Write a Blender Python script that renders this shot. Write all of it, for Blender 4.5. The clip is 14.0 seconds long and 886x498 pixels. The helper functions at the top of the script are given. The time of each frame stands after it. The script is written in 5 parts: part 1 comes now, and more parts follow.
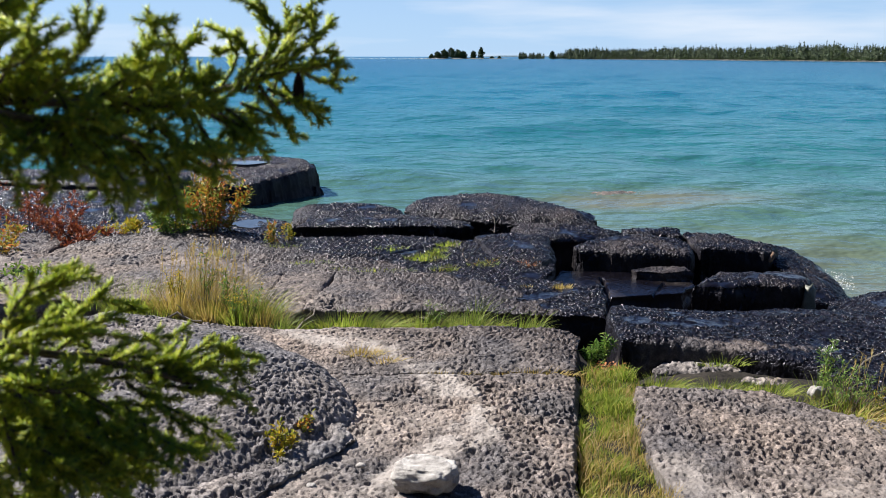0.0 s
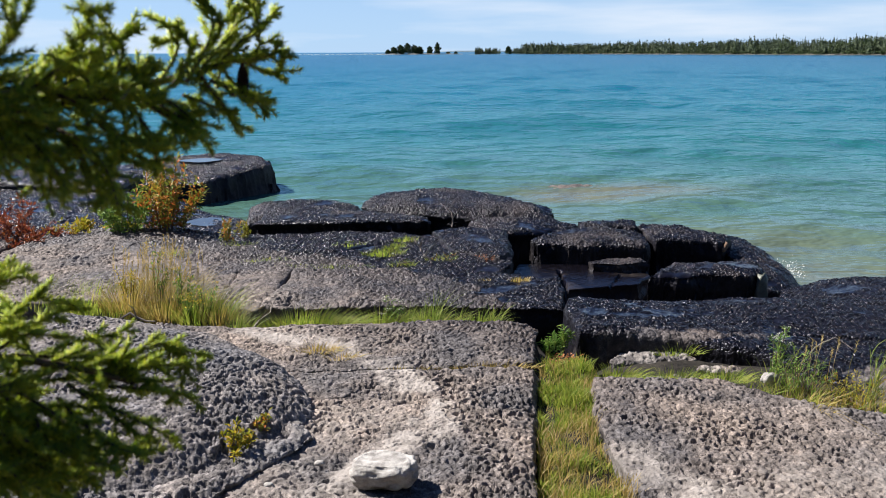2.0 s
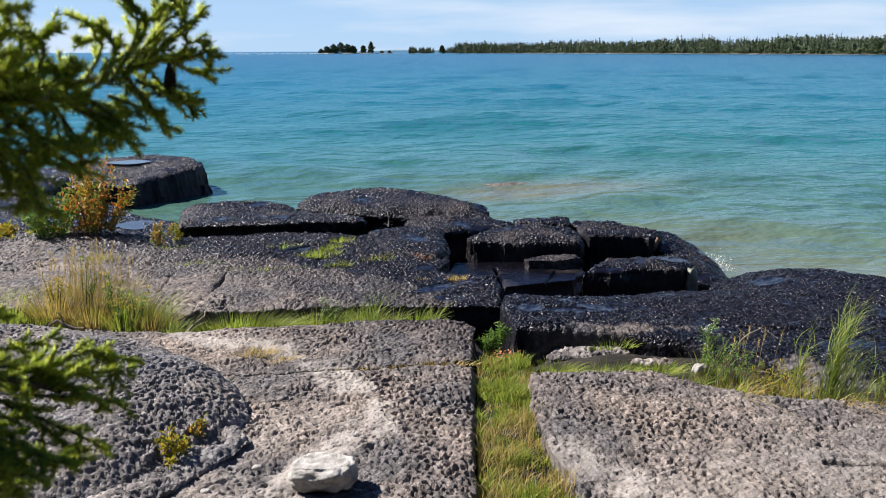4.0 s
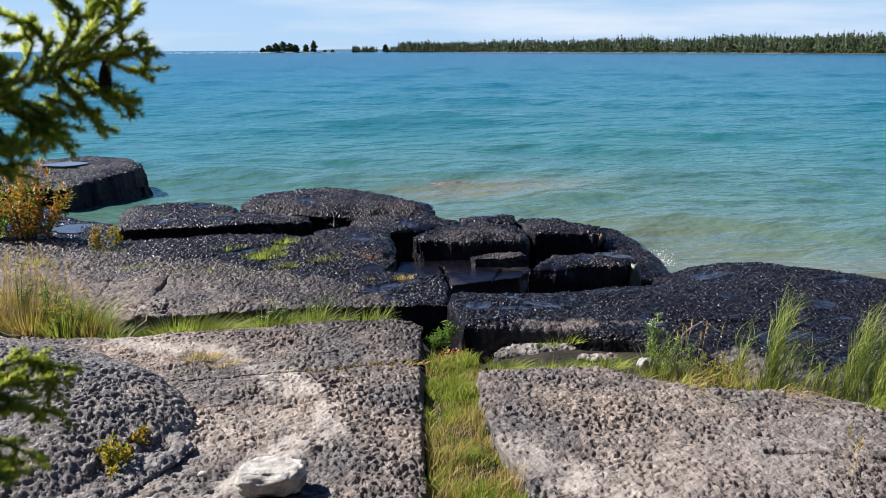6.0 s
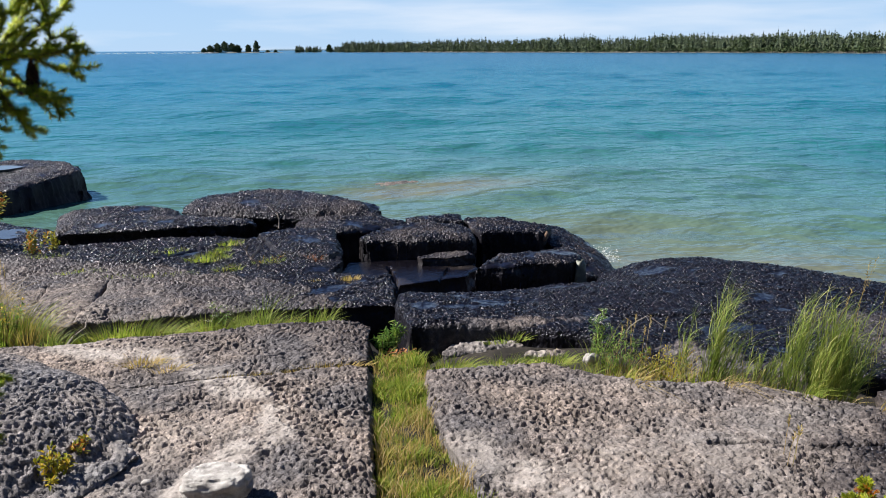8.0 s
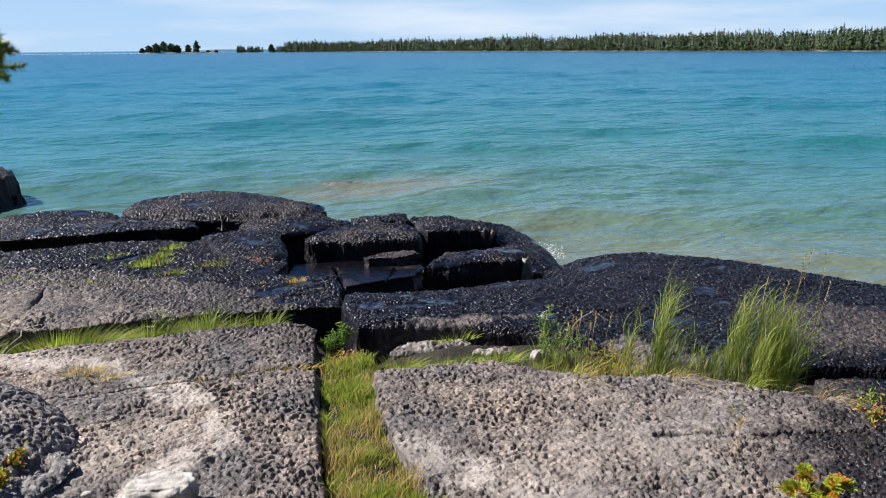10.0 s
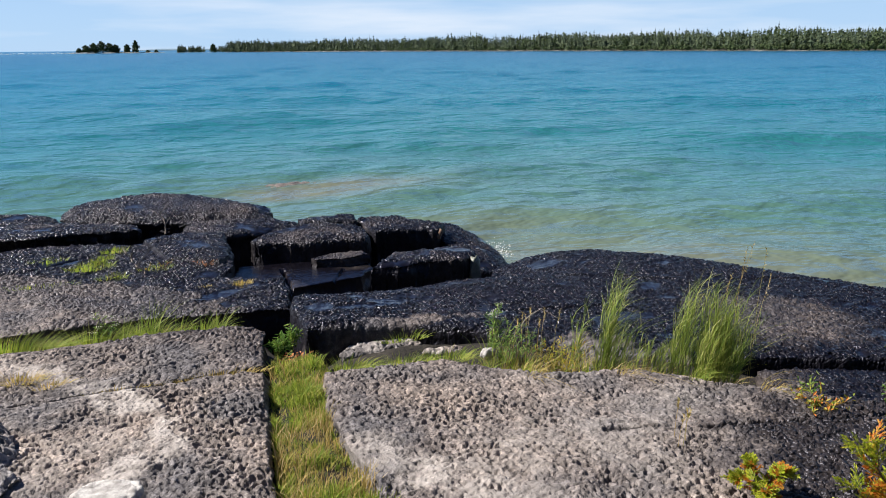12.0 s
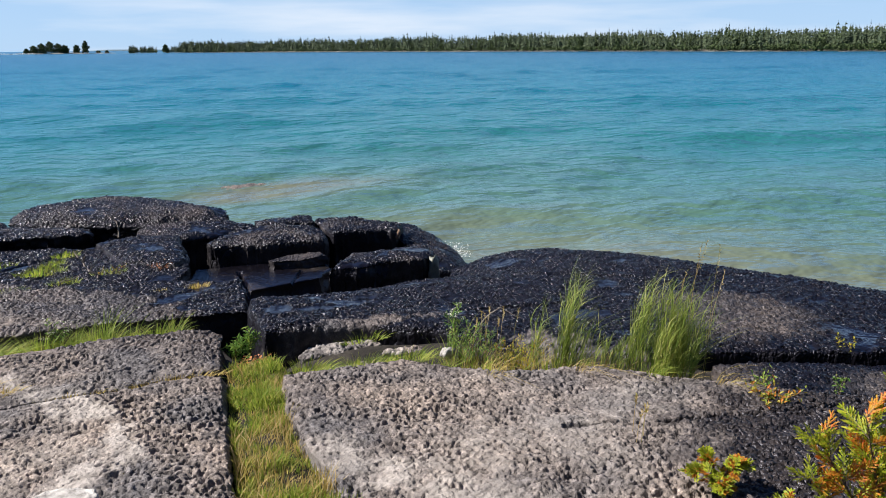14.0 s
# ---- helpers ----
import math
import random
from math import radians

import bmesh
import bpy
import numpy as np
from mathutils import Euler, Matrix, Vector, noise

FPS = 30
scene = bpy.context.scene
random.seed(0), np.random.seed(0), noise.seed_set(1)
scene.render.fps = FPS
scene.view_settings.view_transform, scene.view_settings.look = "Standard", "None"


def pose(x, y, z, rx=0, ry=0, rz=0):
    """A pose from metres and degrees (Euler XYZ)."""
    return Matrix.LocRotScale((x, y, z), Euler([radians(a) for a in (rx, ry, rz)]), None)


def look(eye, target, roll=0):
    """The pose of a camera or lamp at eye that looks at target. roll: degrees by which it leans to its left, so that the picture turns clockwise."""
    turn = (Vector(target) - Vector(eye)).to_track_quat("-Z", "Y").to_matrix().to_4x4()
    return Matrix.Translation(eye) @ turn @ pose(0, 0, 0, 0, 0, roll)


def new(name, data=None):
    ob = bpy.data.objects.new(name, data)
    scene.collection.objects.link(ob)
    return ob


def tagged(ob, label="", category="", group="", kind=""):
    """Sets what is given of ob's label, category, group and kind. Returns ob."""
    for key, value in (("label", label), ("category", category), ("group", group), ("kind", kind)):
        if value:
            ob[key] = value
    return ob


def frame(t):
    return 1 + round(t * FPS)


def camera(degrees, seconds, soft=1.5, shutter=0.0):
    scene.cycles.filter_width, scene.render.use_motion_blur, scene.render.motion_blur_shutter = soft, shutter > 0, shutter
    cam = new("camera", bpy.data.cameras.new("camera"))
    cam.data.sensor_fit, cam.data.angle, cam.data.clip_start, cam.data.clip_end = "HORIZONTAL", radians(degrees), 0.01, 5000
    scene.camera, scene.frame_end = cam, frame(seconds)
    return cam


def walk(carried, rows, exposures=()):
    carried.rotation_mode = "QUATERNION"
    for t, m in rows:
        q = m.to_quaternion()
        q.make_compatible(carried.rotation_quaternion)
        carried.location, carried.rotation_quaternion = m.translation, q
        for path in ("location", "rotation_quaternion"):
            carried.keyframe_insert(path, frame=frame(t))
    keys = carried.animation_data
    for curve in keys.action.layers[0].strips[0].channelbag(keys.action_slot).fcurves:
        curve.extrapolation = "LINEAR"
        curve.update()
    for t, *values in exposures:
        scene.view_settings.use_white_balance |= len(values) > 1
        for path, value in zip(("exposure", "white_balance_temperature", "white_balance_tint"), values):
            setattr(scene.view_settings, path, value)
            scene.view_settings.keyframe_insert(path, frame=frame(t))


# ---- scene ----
cam = camera(55.0, 14.0, soft=0.7)
PATH = [
    (0, (-0.027, -0.04, 2.374), (-0.027, 1.911, 1.932), 0.0),
    (0.5, (-0.027, -0.044, 2.375), (-0.022, 1.905, 1.928), -0.1),
    (1, (-0.022, -0.043, 2.374), (0.0, 1.906, 1.925), -0.3),
    (1.5, (-0.015, -0.039, 2.37), (0.037, 1.909, 1.92), -0.3),
    (2, (-0.011, -0.026, 2.364), (0.084, 1.92, 1.912), -0.3),
    (2.5, (-0.006, -0.027, 2.363), (0.129, 1.917, 1.912), -0.3),
    (3, (-0.007, -0.032, 2.365), (0.166, 1.908, 1.913), -0.3),
    (5.5, (-0.005, -0.027, 2.364), (0.33, 1.891, 1.908), -0.3),
    (6, (-0.005, -0.023, 2.363), (0.361, 1.889, 1.906), -0.3),
    (6.5, (-0.003, -0.019, 2.359), (0.393, 1.887, 1.902), -0.3),
    (7, (0.0, -0.02, 2.358), (0.426, 1.88, 1.901), -0.3),
    (7.5, (0.001, -0.018, 2.359), (0.458, 1.874, 1.9), -0.4),
    (8, (0.005, -0.017, 2.358), (0.491, 1.868, 1.9), -0.4),
    (10.5, (0.016, -0.004, 2.353), (0.651, 1.835, 1.892), -0.5),
    (11, (0.016, -0.001, 2.349), (0.681, 1.828, 1.888), -0.4),
    (11.5, (0.013, 0.0, 2.351), (0.706, 1.818, 1.89), -0.6),
    (12, (0.011, -0.001, 2.352), (0.731, 1.806, 1.89), -0.6),
    (12.5, (0.012, 0.0, 2.349), (0.759, 1.797, 1.887), -0.7),
    (13, (0.009, -0.001, 2.349), (0.784, 1.784, 1.887), -0.7),
    (13.5, (0.011, 0.0, 2.349), (0.809, 1.775, 1.887), -0.7),
    (14, (0.01, 0.0, 2.349), (0.82, 1.769, 1.887), -0.6),
]
walk(cam, [(t, look(eye, target, roll)) for t, eye, target, roll in PATH], ((0, 1.24, 6350, 9), (14, 1.24, 6350, 9)))
cam.data.dof.use_dof = True
cam.data.dof.focus_distance, cam.data.dof.aperture_fstop = 5.0, 6.0

# ---- light ----
SUN_AZ, SUN_EL = -63.0, 44.0
HAZE = 0.8
to_sun = Vector((math.sin(radians(SUN_AZ)) * math.cos(radians(SUN_EL)),
                 math.cos(radians(SUN_AZ)) * math.cos(radians(SUN_EL)), math.sin(radians(SUN_EL))))
sun_lamp = bpy.data.lights.new("sun", "SUN")
sun_lamp.energy, sun_lamp.angle, sun_lamp.color = 5.0, radians(0.55), (1.0, 0.93, 0.85)
sun_ob = new("sun", sun_lamp)
sun_ob.matrix_world = look(to_sun * 60, (0, 0, 0))

world = bpy.data.worlds.new("sky")
scene.world = world
world.use_nodes = True
wt = world.node_tree
wt.nodes.clear()
wn = wt.nodes.new
w_out, w_bg, w_sky, w_mix = wn("ShaderNodeOutputWorld"), wn("ShaderNodeBackground"), wn("ShaderNodeTexSky"), wn("ShaderNodeMix")
w_sky.sky_type, w_sky.sun_disc = "NISHITA", False
w_sky.sun_elevation, w_sky.sun_rotation = radians(SUN_EL), radians(SUN_AZ)
w_sky.air_density, w_sky.dust_density, w_sky.ozone_density = 0.8, 0.0, 4.0
w_bg.inputs["Strength"].default_value = 0.05
w_mix.data_type = "RGBA"
w_co, w_map, w_noise, w_ramp = wn("ShaderNodeTexCoord"), wn("ShaderNodeMapping"), wn("ShaderNodeTexNoise"), wn("ShaderNodeValToRGB")
w_map.inputs["Scale"].default_value = (1.0, 1.0, 9.0)
w_map.inputs["Location"].default_value = (0.35, 0.1, 0.4)
w_noise.inputs["Scale"].default_value, w_noise.inputs["Detail"].default_value = 2.6, 7.0
w_ramp.color_ramp.elements[0].position, w_ramp.color_ramp.elements[0].color = 0.44, (0, 0, 0, 1)
w_ramp.color_ramp.elements[1].position, w_ramp.color_ramp.elements[1].color = 0.66, (0.8, 0.8, 0.8, 1)
wt.links.new(w_co.outputs["Generated"], w_map.inputs["Vector"])
wt.links.new(w_map.outputs[0], w_noise.inputs["Vector"])
wt.links.new(w_noise.outputs["Fac"], w_ramp.inputs["Fac"])
w_sep, w_low, w_haze, w_cirrus = wn("ShaderNodeSeparateXYZ"), wn("ShaderNodeMapRange"), wn("ShaderNodeMix"), wn("ShaderNodeMath")
w_low.inputs["From Min"].default_value, w_low.inputs["From Max"].default_value = 0.0, 0.28
w_low.inputs["To Min"].default_value, w_low.inputs["To Max"].default_value = 1.0, 0.0
w_low.interpolation_type = "SMOOTHSTEP"
wt.links.new(w_co.outputs["Generated"], w_sep.inputs[0])
wt.links.new(w_sep.outputs["Z"], w_low.inputs["Value"])
w_tint = wn("ShaderNodeMix")
w_tint.data_type, w_tint.blend_type = "RGBA", "MULTIPLY"
w_tint.inputs["Factor"].default_value = 1.0
w_tint.inputs[7].default_value = (0.56, 0.68, 0.88, 1)
wt.links.new(w_sky.outputs[0], w_tint.inputs[6])
w_haze.data_type, w_cirrus.operation = "RGBA", "MULTIPLY"
w_hz = wn("ShaderNodeMath")
w_hz.operation = "MULTIPLY"
w_hz.inputs[1].default_value = HAZE
wt.links.new(w_low.outputs[0], w_hz.inputs[0])
wt.links.new(w_hz.outputs[0], w_haze.inputs["Factor"])
wt.links.new(w_tint.outputs[2], w_haze.inputs[6])
w_haze.inputs[7].default_value = (4.3, 6.0, 8.3, 1)
wt.links.new(w_ramp.outputs["Color"], w_cirrus.inputs[0])
wt.links.new(w_low.outputs[0], w_cirrus.inputs[1])
wt.links.new(w_cirrus.outputs[0], w_mix.inputs["Factor"])
wt.links.new(w_haze.outputs[2], w_mix.inputs[6])
w_mix.inputs[7].default_value = (7.4, 7.8, 8.5, 1)
wt.links.new(w_mix.outputs[2], w_bg.inputs["Color"])
wt.links.new(w_bg.outputs[0], w_out.inputs[0])

# ---- noise on arrays ----
def rnd2(ix, iy, seed):
    h = (ix.astype(np.int64) * 374761393 + iy.astype(np.int64) * 668265263 + seed * 974634777) & 0xFFFFFFFF
    h = ((h ^ (h >> 13)) * 1274126177) & 0xFFFFFFFF
    h = ((h ^ (h >> 16)) * 2246822519) & 0xFFFFFFFF
    return ((h ^ (h >> 15)) & 0xFFFFFF) / float(0x1000000)


def value_noise(x, y, seed=0):
    ix, iy = np.floor(x), np.floor(y)
    fx, fy = x - ix, y - iy
    u, v = fx * fx * fx * (fx * (fx * 6 - 15) + 10), fy * fy * fy * (fy * (fy * 6 - 15) + 10)
    a, b = rnd2(ix, iy, seed), rnd2(ix + 1, iy, seed)
    c, d = rnd2(ix, iy + 1, seed), rnd2(ix + 1, iy + 1, seed)
    return (a + (b - a) * u) * (1 - v) + (c + (d - c) * u) * v


def fbm(x, y, octaves=4, seed=0):
    """Fractal noise, about -1 to 1."""
    total, amp = np.zeros_like(x), 1.0
    for k in range(octaves):
        total = total + amp * (value_noise(x * 2 ** k + 17.3 * k, y * 2 ** k - 9.1 * k, seed + k) * 2 - 1)
        amp *= 0.5
    return total / 1.6


def cells(x, y, seed=0):
    """Distance to the nearest feature point and a random number of that point."""
    ix, iy = np.floor(x), np.floor(y)
    best, tag = np.full(x.shape, 9.0), np.zeros_like(x)
    for dx in (-1, 0, 1):
        for dy in (-1, 0, 1):
            cx, cy = ix + dx, iy + dy
            d = np.hypot(cx + 0.1 + 0.8 * rnd2(cx, cy, seed) - x, cy + 0.1 + 0.8 * rnd2(cx, cy, seed + 7) - y)
            near = d < best
            tag = np.where(near, rnd2(cx, cy, seed + 13), tag)
            best = np.where(near, d, best)
    return best, tag


def smooth(a, b, x):
    t = np.clip((x - a) / (b - a), 0, 1)
    return t * t * (3 - 2 * t)


def line_distance(x, y, line, closed=False):
    best = np.full(x.shape, 1e9)
    pairs = list(zip(line, line[1:])) + ([(line[-1], line[0])] if closed else [])
    for (ax, ay), (bx, by) in pairs:
        ux, uy = bx - ax, by - ay
        s = np.clip(((x - ax) * ux + (y - ay) * uy) / (ux * ux + uy * uy + 1e-12), 0, 1)
        best = np.minimum(best, np.hypot(x - ax - s * ux, y - ay - s * uy))
    return best


def outline_distance(x, y, outline):
    """Signed distance to a closed outline, negative inside."""
    inside = np.zeros(x.shape, bool)
    for (ax, ay), (bx, by) in zip(outline, outline[1:] + outline[:1]):
        if ay != by:
            inside ^= ((ay > y) != (by > y)) & (x < (bx - ax) * (y - ay) / (by - ay) + ax)
    d = line_distance(x, y, outline, True)
    return np.where(inside, -d, d)


# ---- materials ----
def material(name):
    m = bpy.data.materials.new(name)
    m.use_nodes = True
    nt = m.node_tree
    return m, nt, nt.nodes["Principled BSDF"]


def ramp(nt, stops, source=None):
    r = nt.nodes.new("ShaderNodeValToRGB")
    while len(r.color_ramp.elements) < len(stops):
        r.color_ramp.elements.new(0.5)
    for e, (p, c) in zip(r.color_ramp.elements, stops):
        e.position, e.color = p, (*c, 1)
    if source is not None:
        nt.links.new(source, r.inputs["Fac"])
    return r.outputs["Color"]


def noise_tex(nt, scale, detail=5, rough=0.55, stretch=None):
    geo = nt.nodes.new("ShaderNodeNewGeometry")
    n = nt.nodes.new("ShaderNodeTexNoise")
    n.inputs["Scale"].default_value, n.inputs["Detail"].default_value, n.inputs["Roughness"].default_value = scale, detail, rough
    src = geo.outputs["Position"]
    if stretch:
        mp = nt.nodes.new("ShaderNodeMapping")
        mp.inputs["Scale"].default_value = stretch
        nt.links.new(src, mp.inputs["Vector"])
        src = mp.outputs[0]
    nt.links.new(src, n.inputs["Vector"])
    return n.outputs["Fac"]


def mix_col(nt, fac, a, b, mode="MIX"):
    m = nt.nodes.new("ShaderNodeMix")
    m.data_type, m.blend_type = "RGBA", mode
    for i, v in ((0, fac), (6, a), (7, b)):
        if isinstance(v, (int, float)):
            m.inputs[i].default_value = v
        elif isinstance(v, tuple):
            m.inputs[i].default_value = (*v, 1)
        else:
            nt.links.new(v, m.inputs[i])
    return m.outputs[2]


def calc(nt, op, a, b, clamp=False):
    m = nt.nodes.new("ShaderNodeMath")
    m.operation, m.use_clamp = op, clamp
    for i, v in enumerate((a, b)):
        if isinstance(v, (int, float)):
            m.inputs[i].default_value = v
        else:
            nt.links.new(v, m.inputs[i])
    return m.outputs[0]


def attribute(nt, name):
    a = nt.nodes.new("ShaderNodeAttribute")
    a.attribute_name = name
    return a.outputs["Fac"]


def bump(nt, bsdf, height, strength, distance):
    b = nt.nodes.new("ShaderNodeBump")
    b.inputs["Strength"].default_value, b.inputs["Distance"].default_value = strength, distance
    nt.links.new(height, b.inputs["Height"])
    nt.links.new(b.outputs[0], bsdf.inputs["Normal"])


def make_limestone():
    """Weathered limestone: grey crust, pale where worn, black with algae and wet where the waves wash it."""
    m, nt, p = material("limestone")
    big, mid, fine = noise_tex(nt, 1.7, 6), noise_tex(nt, 21, 7, 0.72), noise_tex(nt, 110, 5, 0.75)
    crust = ramp(nt, ((0.32, (0.085, 0.077, 0.072)), (0.50, (0.190, 0.170, 0.158)), (0.68, (0.43, 0.385, 0.358))), mid)
    tone = ramp(nt, ((0.36, (0.60, 0.63, 0.69)), (0.62, (1.15, 1.07, 1.0))), big)
    dry = mix_col(nt, 1.0, crust, tone, "MULTIPLY")
    speck = ramp(nt, ((0.34, (0.45, 0.45, 0.47)), (0.62, (1.25, 1.22, 1.18))), fine)
    dry = mix_col(nt, 0.85, dry, speck, "MULTIPLY")
    pale = ramp(nt, ((0.3, (0.23, 0.206, 0.186)), (0.7, (0.42, 0.380, 0.347))), mid)
    dry = mix_col(nt, attribute(nt, "worn"), dry, pale)
    dry = mix_col(nt, attribute(nt, "cool"), dry, (0.92, 1.0, 1.10), "MULTIPLY")
    black = ramp(nt, ((0.35, (0.0018, 0.0016, 0.0026)), (0.8, (0.009, 0.008, 0.012))), mid)
    wet, film, face = attribute(nt, "wet"), attribute(nt, "film"), attribute(nt, "side")
    nt.links.new(mix_col(nt, wet, dry, black), p.inputs["Base Color"])
    gloss = ramp(nt, ((0.35, (0.18, 0.18, 0.18)), (0.62, (0.34, 0.34, 0.34))), noise_tex(nt, 30, 4))
    gloss = mix_col(nt, film, gloss, (0.06, 0.06, 0.06))
    gloss = mix_col(nt, face, gloss, (0.5, 0.5, 0.5))
    nt.links.new(mix_col(nt, wet, (0.85, 0.85, 0.85), gloss), p.inputs["Roughness"])
    sheen = calc(nt, "ADD", calc(nt, "MULTIPLY", wet, 0.04), 0.2)
    nt.links.new(calc(nt, "ADD", sheen, calc(nt, "MULTIPLY", film, 0.12)), p.inputs["Specular IOR Level"])
    p.inputs["Specular Tint"].default_value = (0.84, 0.84, 1.0, 1)
    # fine relief: small solution holes on dry rock, beads on wet rock
    geo, warp, vor = nt.nodes.new("ShaderNodeNewGeometry"), nt.nodes.new("ShaderNodeVectorMath"), nt.nodes.new("ShaderNodeTexVoronoi")
    wob = nt.nodes.new("ShaderNodeTexNoise")
    wob.inputs["Scale"].default_value = 30
    nt.links.new(geo.outputs["Position"], wob.inputs["Vector"])
    warp.operation = "MULTIPLY_ADD"
    nt.links.new(wob.outputs["Color"], warp.inputs[0])
    warp.inputs[1].default_value = (0.03, 0.03, 0.03)
    nt.links.new(geo.outputs["Position"], warp.inputs[2])
    vor.inputs["Scale"].default_value = 40
    nt.links.new(warp.outputs[0], vor.inputs["Vector"])
    dist = vor.outputs["Distance"]
    hole = calc(nt, "MULTIPLY", calc(nt, "SUBTRACT", dist, 0.10), 3.2, True)
    bead = calc(nt, "SUBTRACT", 1.0, calc(nt, "MULTIPLY", calc(nt, "MULTIPLY", dist, dist), 2.0))
    grain = calc(nt, "ADD", calc(nt, "MULTIPLY", mid, 0.012), calc(nt, "MULTIPLY", fine, 0.0036))
    dry_relief = calc(nt, "ADD", grain, calc(nt, "MULTIPLY", hole, 0.0045))
    wet_relief = calc(nt, "ADD", calc(nt, "MULTIPLY", bead, 0.012), calc(nt, "MULTIPLY", fine, 0.0012))
    wet_relief = calc(nt, "MULTIPLY", wet_relief, calc(nt, "SUBTRACT", 1.0, calc(nt, "MULTIPLY", face, 0.75)))
    relief = mix_col(nt, wet, dry_relief, wet_relief)
    relief = calc(nt, "MULTIPLY", relief, calc(nt, "SUBTRACT", 1.0, calc(nt, "MULTIPLY", film, 0.9)))
    bump(nt, p, relief, 1.0, 1.0)
    return m


def make_simple(name, stops, scale=12, rough=0.85, bump_size=0.01, island=False, translucent=0.0, spec=0.3):
    """A noise-varied surface; island: each loose piece takes its own shade."""
    m, nt, p = material(name)
    n = noise_tex(nt, scale, 6, 0.65)
    if island:
        geo = nt.nodes.new("ShaderNodeNewGeometry")
        n = calc(nt, "ADD", calc(nt, "MULTIPLY", geo.outputs["Random Per Island"], 0.75), calc(nt, "MULTIPLY", n, 0.25))
    col = ramp(nt, stops, n)
    nt.links.new(col, p.inputs["Base Color"])
    p.inputs["Roughness"].default_value, p.inputs["Specular IOR Level"].default_value = rough, spec
    if bump_size:
        bump(nt, p, noise_tex(nt, scale * 5, 6, 0.7), 0.6, bump_size)
    if translucent:
        tr, add = nt.nodes.new("ShaderNodeBsdfTranslucent"), nt.nodes.new("ShaderNodeMixShader")
        nt.links.new(col, tr.inputs["Color"])
        add.inputs[0].default_value = translucent
        nt.links.new(p.outputs[0], add.inputs[1])
        nt.links.new(tr.outputs[0], add.inputs[2])
        nt.links.new(add.outputs[0], nt.nodes["Material Output"].inputs["Surface"])
    return m


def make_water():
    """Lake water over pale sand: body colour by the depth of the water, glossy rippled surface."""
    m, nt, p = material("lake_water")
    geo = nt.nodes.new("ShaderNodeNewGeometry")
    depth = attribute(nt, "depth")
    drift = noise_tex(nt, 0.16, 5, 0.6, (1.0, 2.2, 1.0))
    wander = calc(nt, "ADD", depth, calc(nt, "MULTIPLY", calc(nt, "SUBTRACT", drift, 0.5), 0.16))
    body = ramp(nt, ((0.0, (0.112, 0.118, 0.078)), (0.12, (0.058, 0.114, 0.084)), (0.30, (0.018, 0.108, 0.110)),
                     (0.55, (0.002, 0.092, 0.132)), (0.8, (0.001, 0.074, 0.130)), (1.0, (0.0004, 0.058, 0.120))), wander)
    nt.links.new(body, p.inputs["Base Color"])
    p.inputs["Roughness"].default_value, p.inputs["Specular IOR Level"].default_value = 0.5, 0.0
    long, short = noise_tex(nt, 1.3, 1, 0.5, (0.7, 1.0, 1.0)), noise_tex(nt, 4.0, 2, 0.5, (0.7, 1.0, 1.0))
    chop = calc(nt, "ADD", long, calc(nt, "MULTIPLY", short, 0.45))
    bump(nt, p, chop, 1.0, 0.17)
    gloss, fres, both = nt.nodes.new("ShaderNodeBsdfGlossy"), nt.nodes.new("ShaderNodeFresnel"), nt.nodes.new("ShaderNodeMixShader")
    normal = p.inputs["Normal"].links[0].from_socket
    gloss.inputs["Color"].default_value, gloss.inputs["Roughness"].default_value = (0.66, 0.90, 1.0, 1), 0.16
    fres.inputs["IOR"].default_value = 1.33
    nt.links.new(normal, gloss.inputs["Normal"])
    nt.links.new(normal, fres.inputs["Normal"])
    nt.links.new(calc(nt, "MINIMUM", calc(nt, "MULTIPLY", fres.outputs[0], 0.95), 0.5), both.inputs[0])
    nt.links.new(p.outputs[0], both.inputs[1])
    nt.links.new(gloss.outputs[0], both.inputs[2])
    nt.links.new(both.outputs[0], nt.nodes["Material Output"].inputs["Surface"])
    return m


def make_still_water():
    m, nt, p = material("pool_water")
    p.inputs["Base Color"].default_value = (0.03, 0.035, 0.04, 1)
    p.inputs["Roughness"].default_value, p.inputs["IOR"].default_value = 0.04, 1.33
    p.inputs["Specular IOR Level"].default_value = 0.9
    bump(nt, p, noise_tex(nt, 20, 3), 0.12, 0.01)
    return m


LIMESTONE = make_limestone()
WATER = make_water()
POOL = make_still_water()
SOIL = make_simple("damp_soil", ((0.3, (0.008, 0.007, 0.006)), (0.55, (0.022, 0.018, 0.014)), (0.75, (0.055, 0.046, 0.038))), 20, 0.9, 0.02)
PALE_STONE = make_simple("pale_stone", ((0.34, (0.20, 0.185, 0.17)), (0.5, (0.35, 0.33, 0.31)), (0.66, (0.50, 0.48, 0.455))), 16, 0.88, 0.02)
RUSTY_STONE = make_simple("rusty_stone", ((0.35, (0.10, 0.06, 0.04)), (0.7, (0.32, 0.22, 0.15))), 25, 0.8, 0.006)
GREEN_GRASS = make_simple("green_grass", ((0.1, (0.12, 0.20, 0.022)), (0.5, (0.24, 0.31, 0.04)), (0.8, (0.36, 0.36, 0.07)), (0.95, (0.52, 0.42, 0.17))), 6, 0.6, 0, True, 0.5)
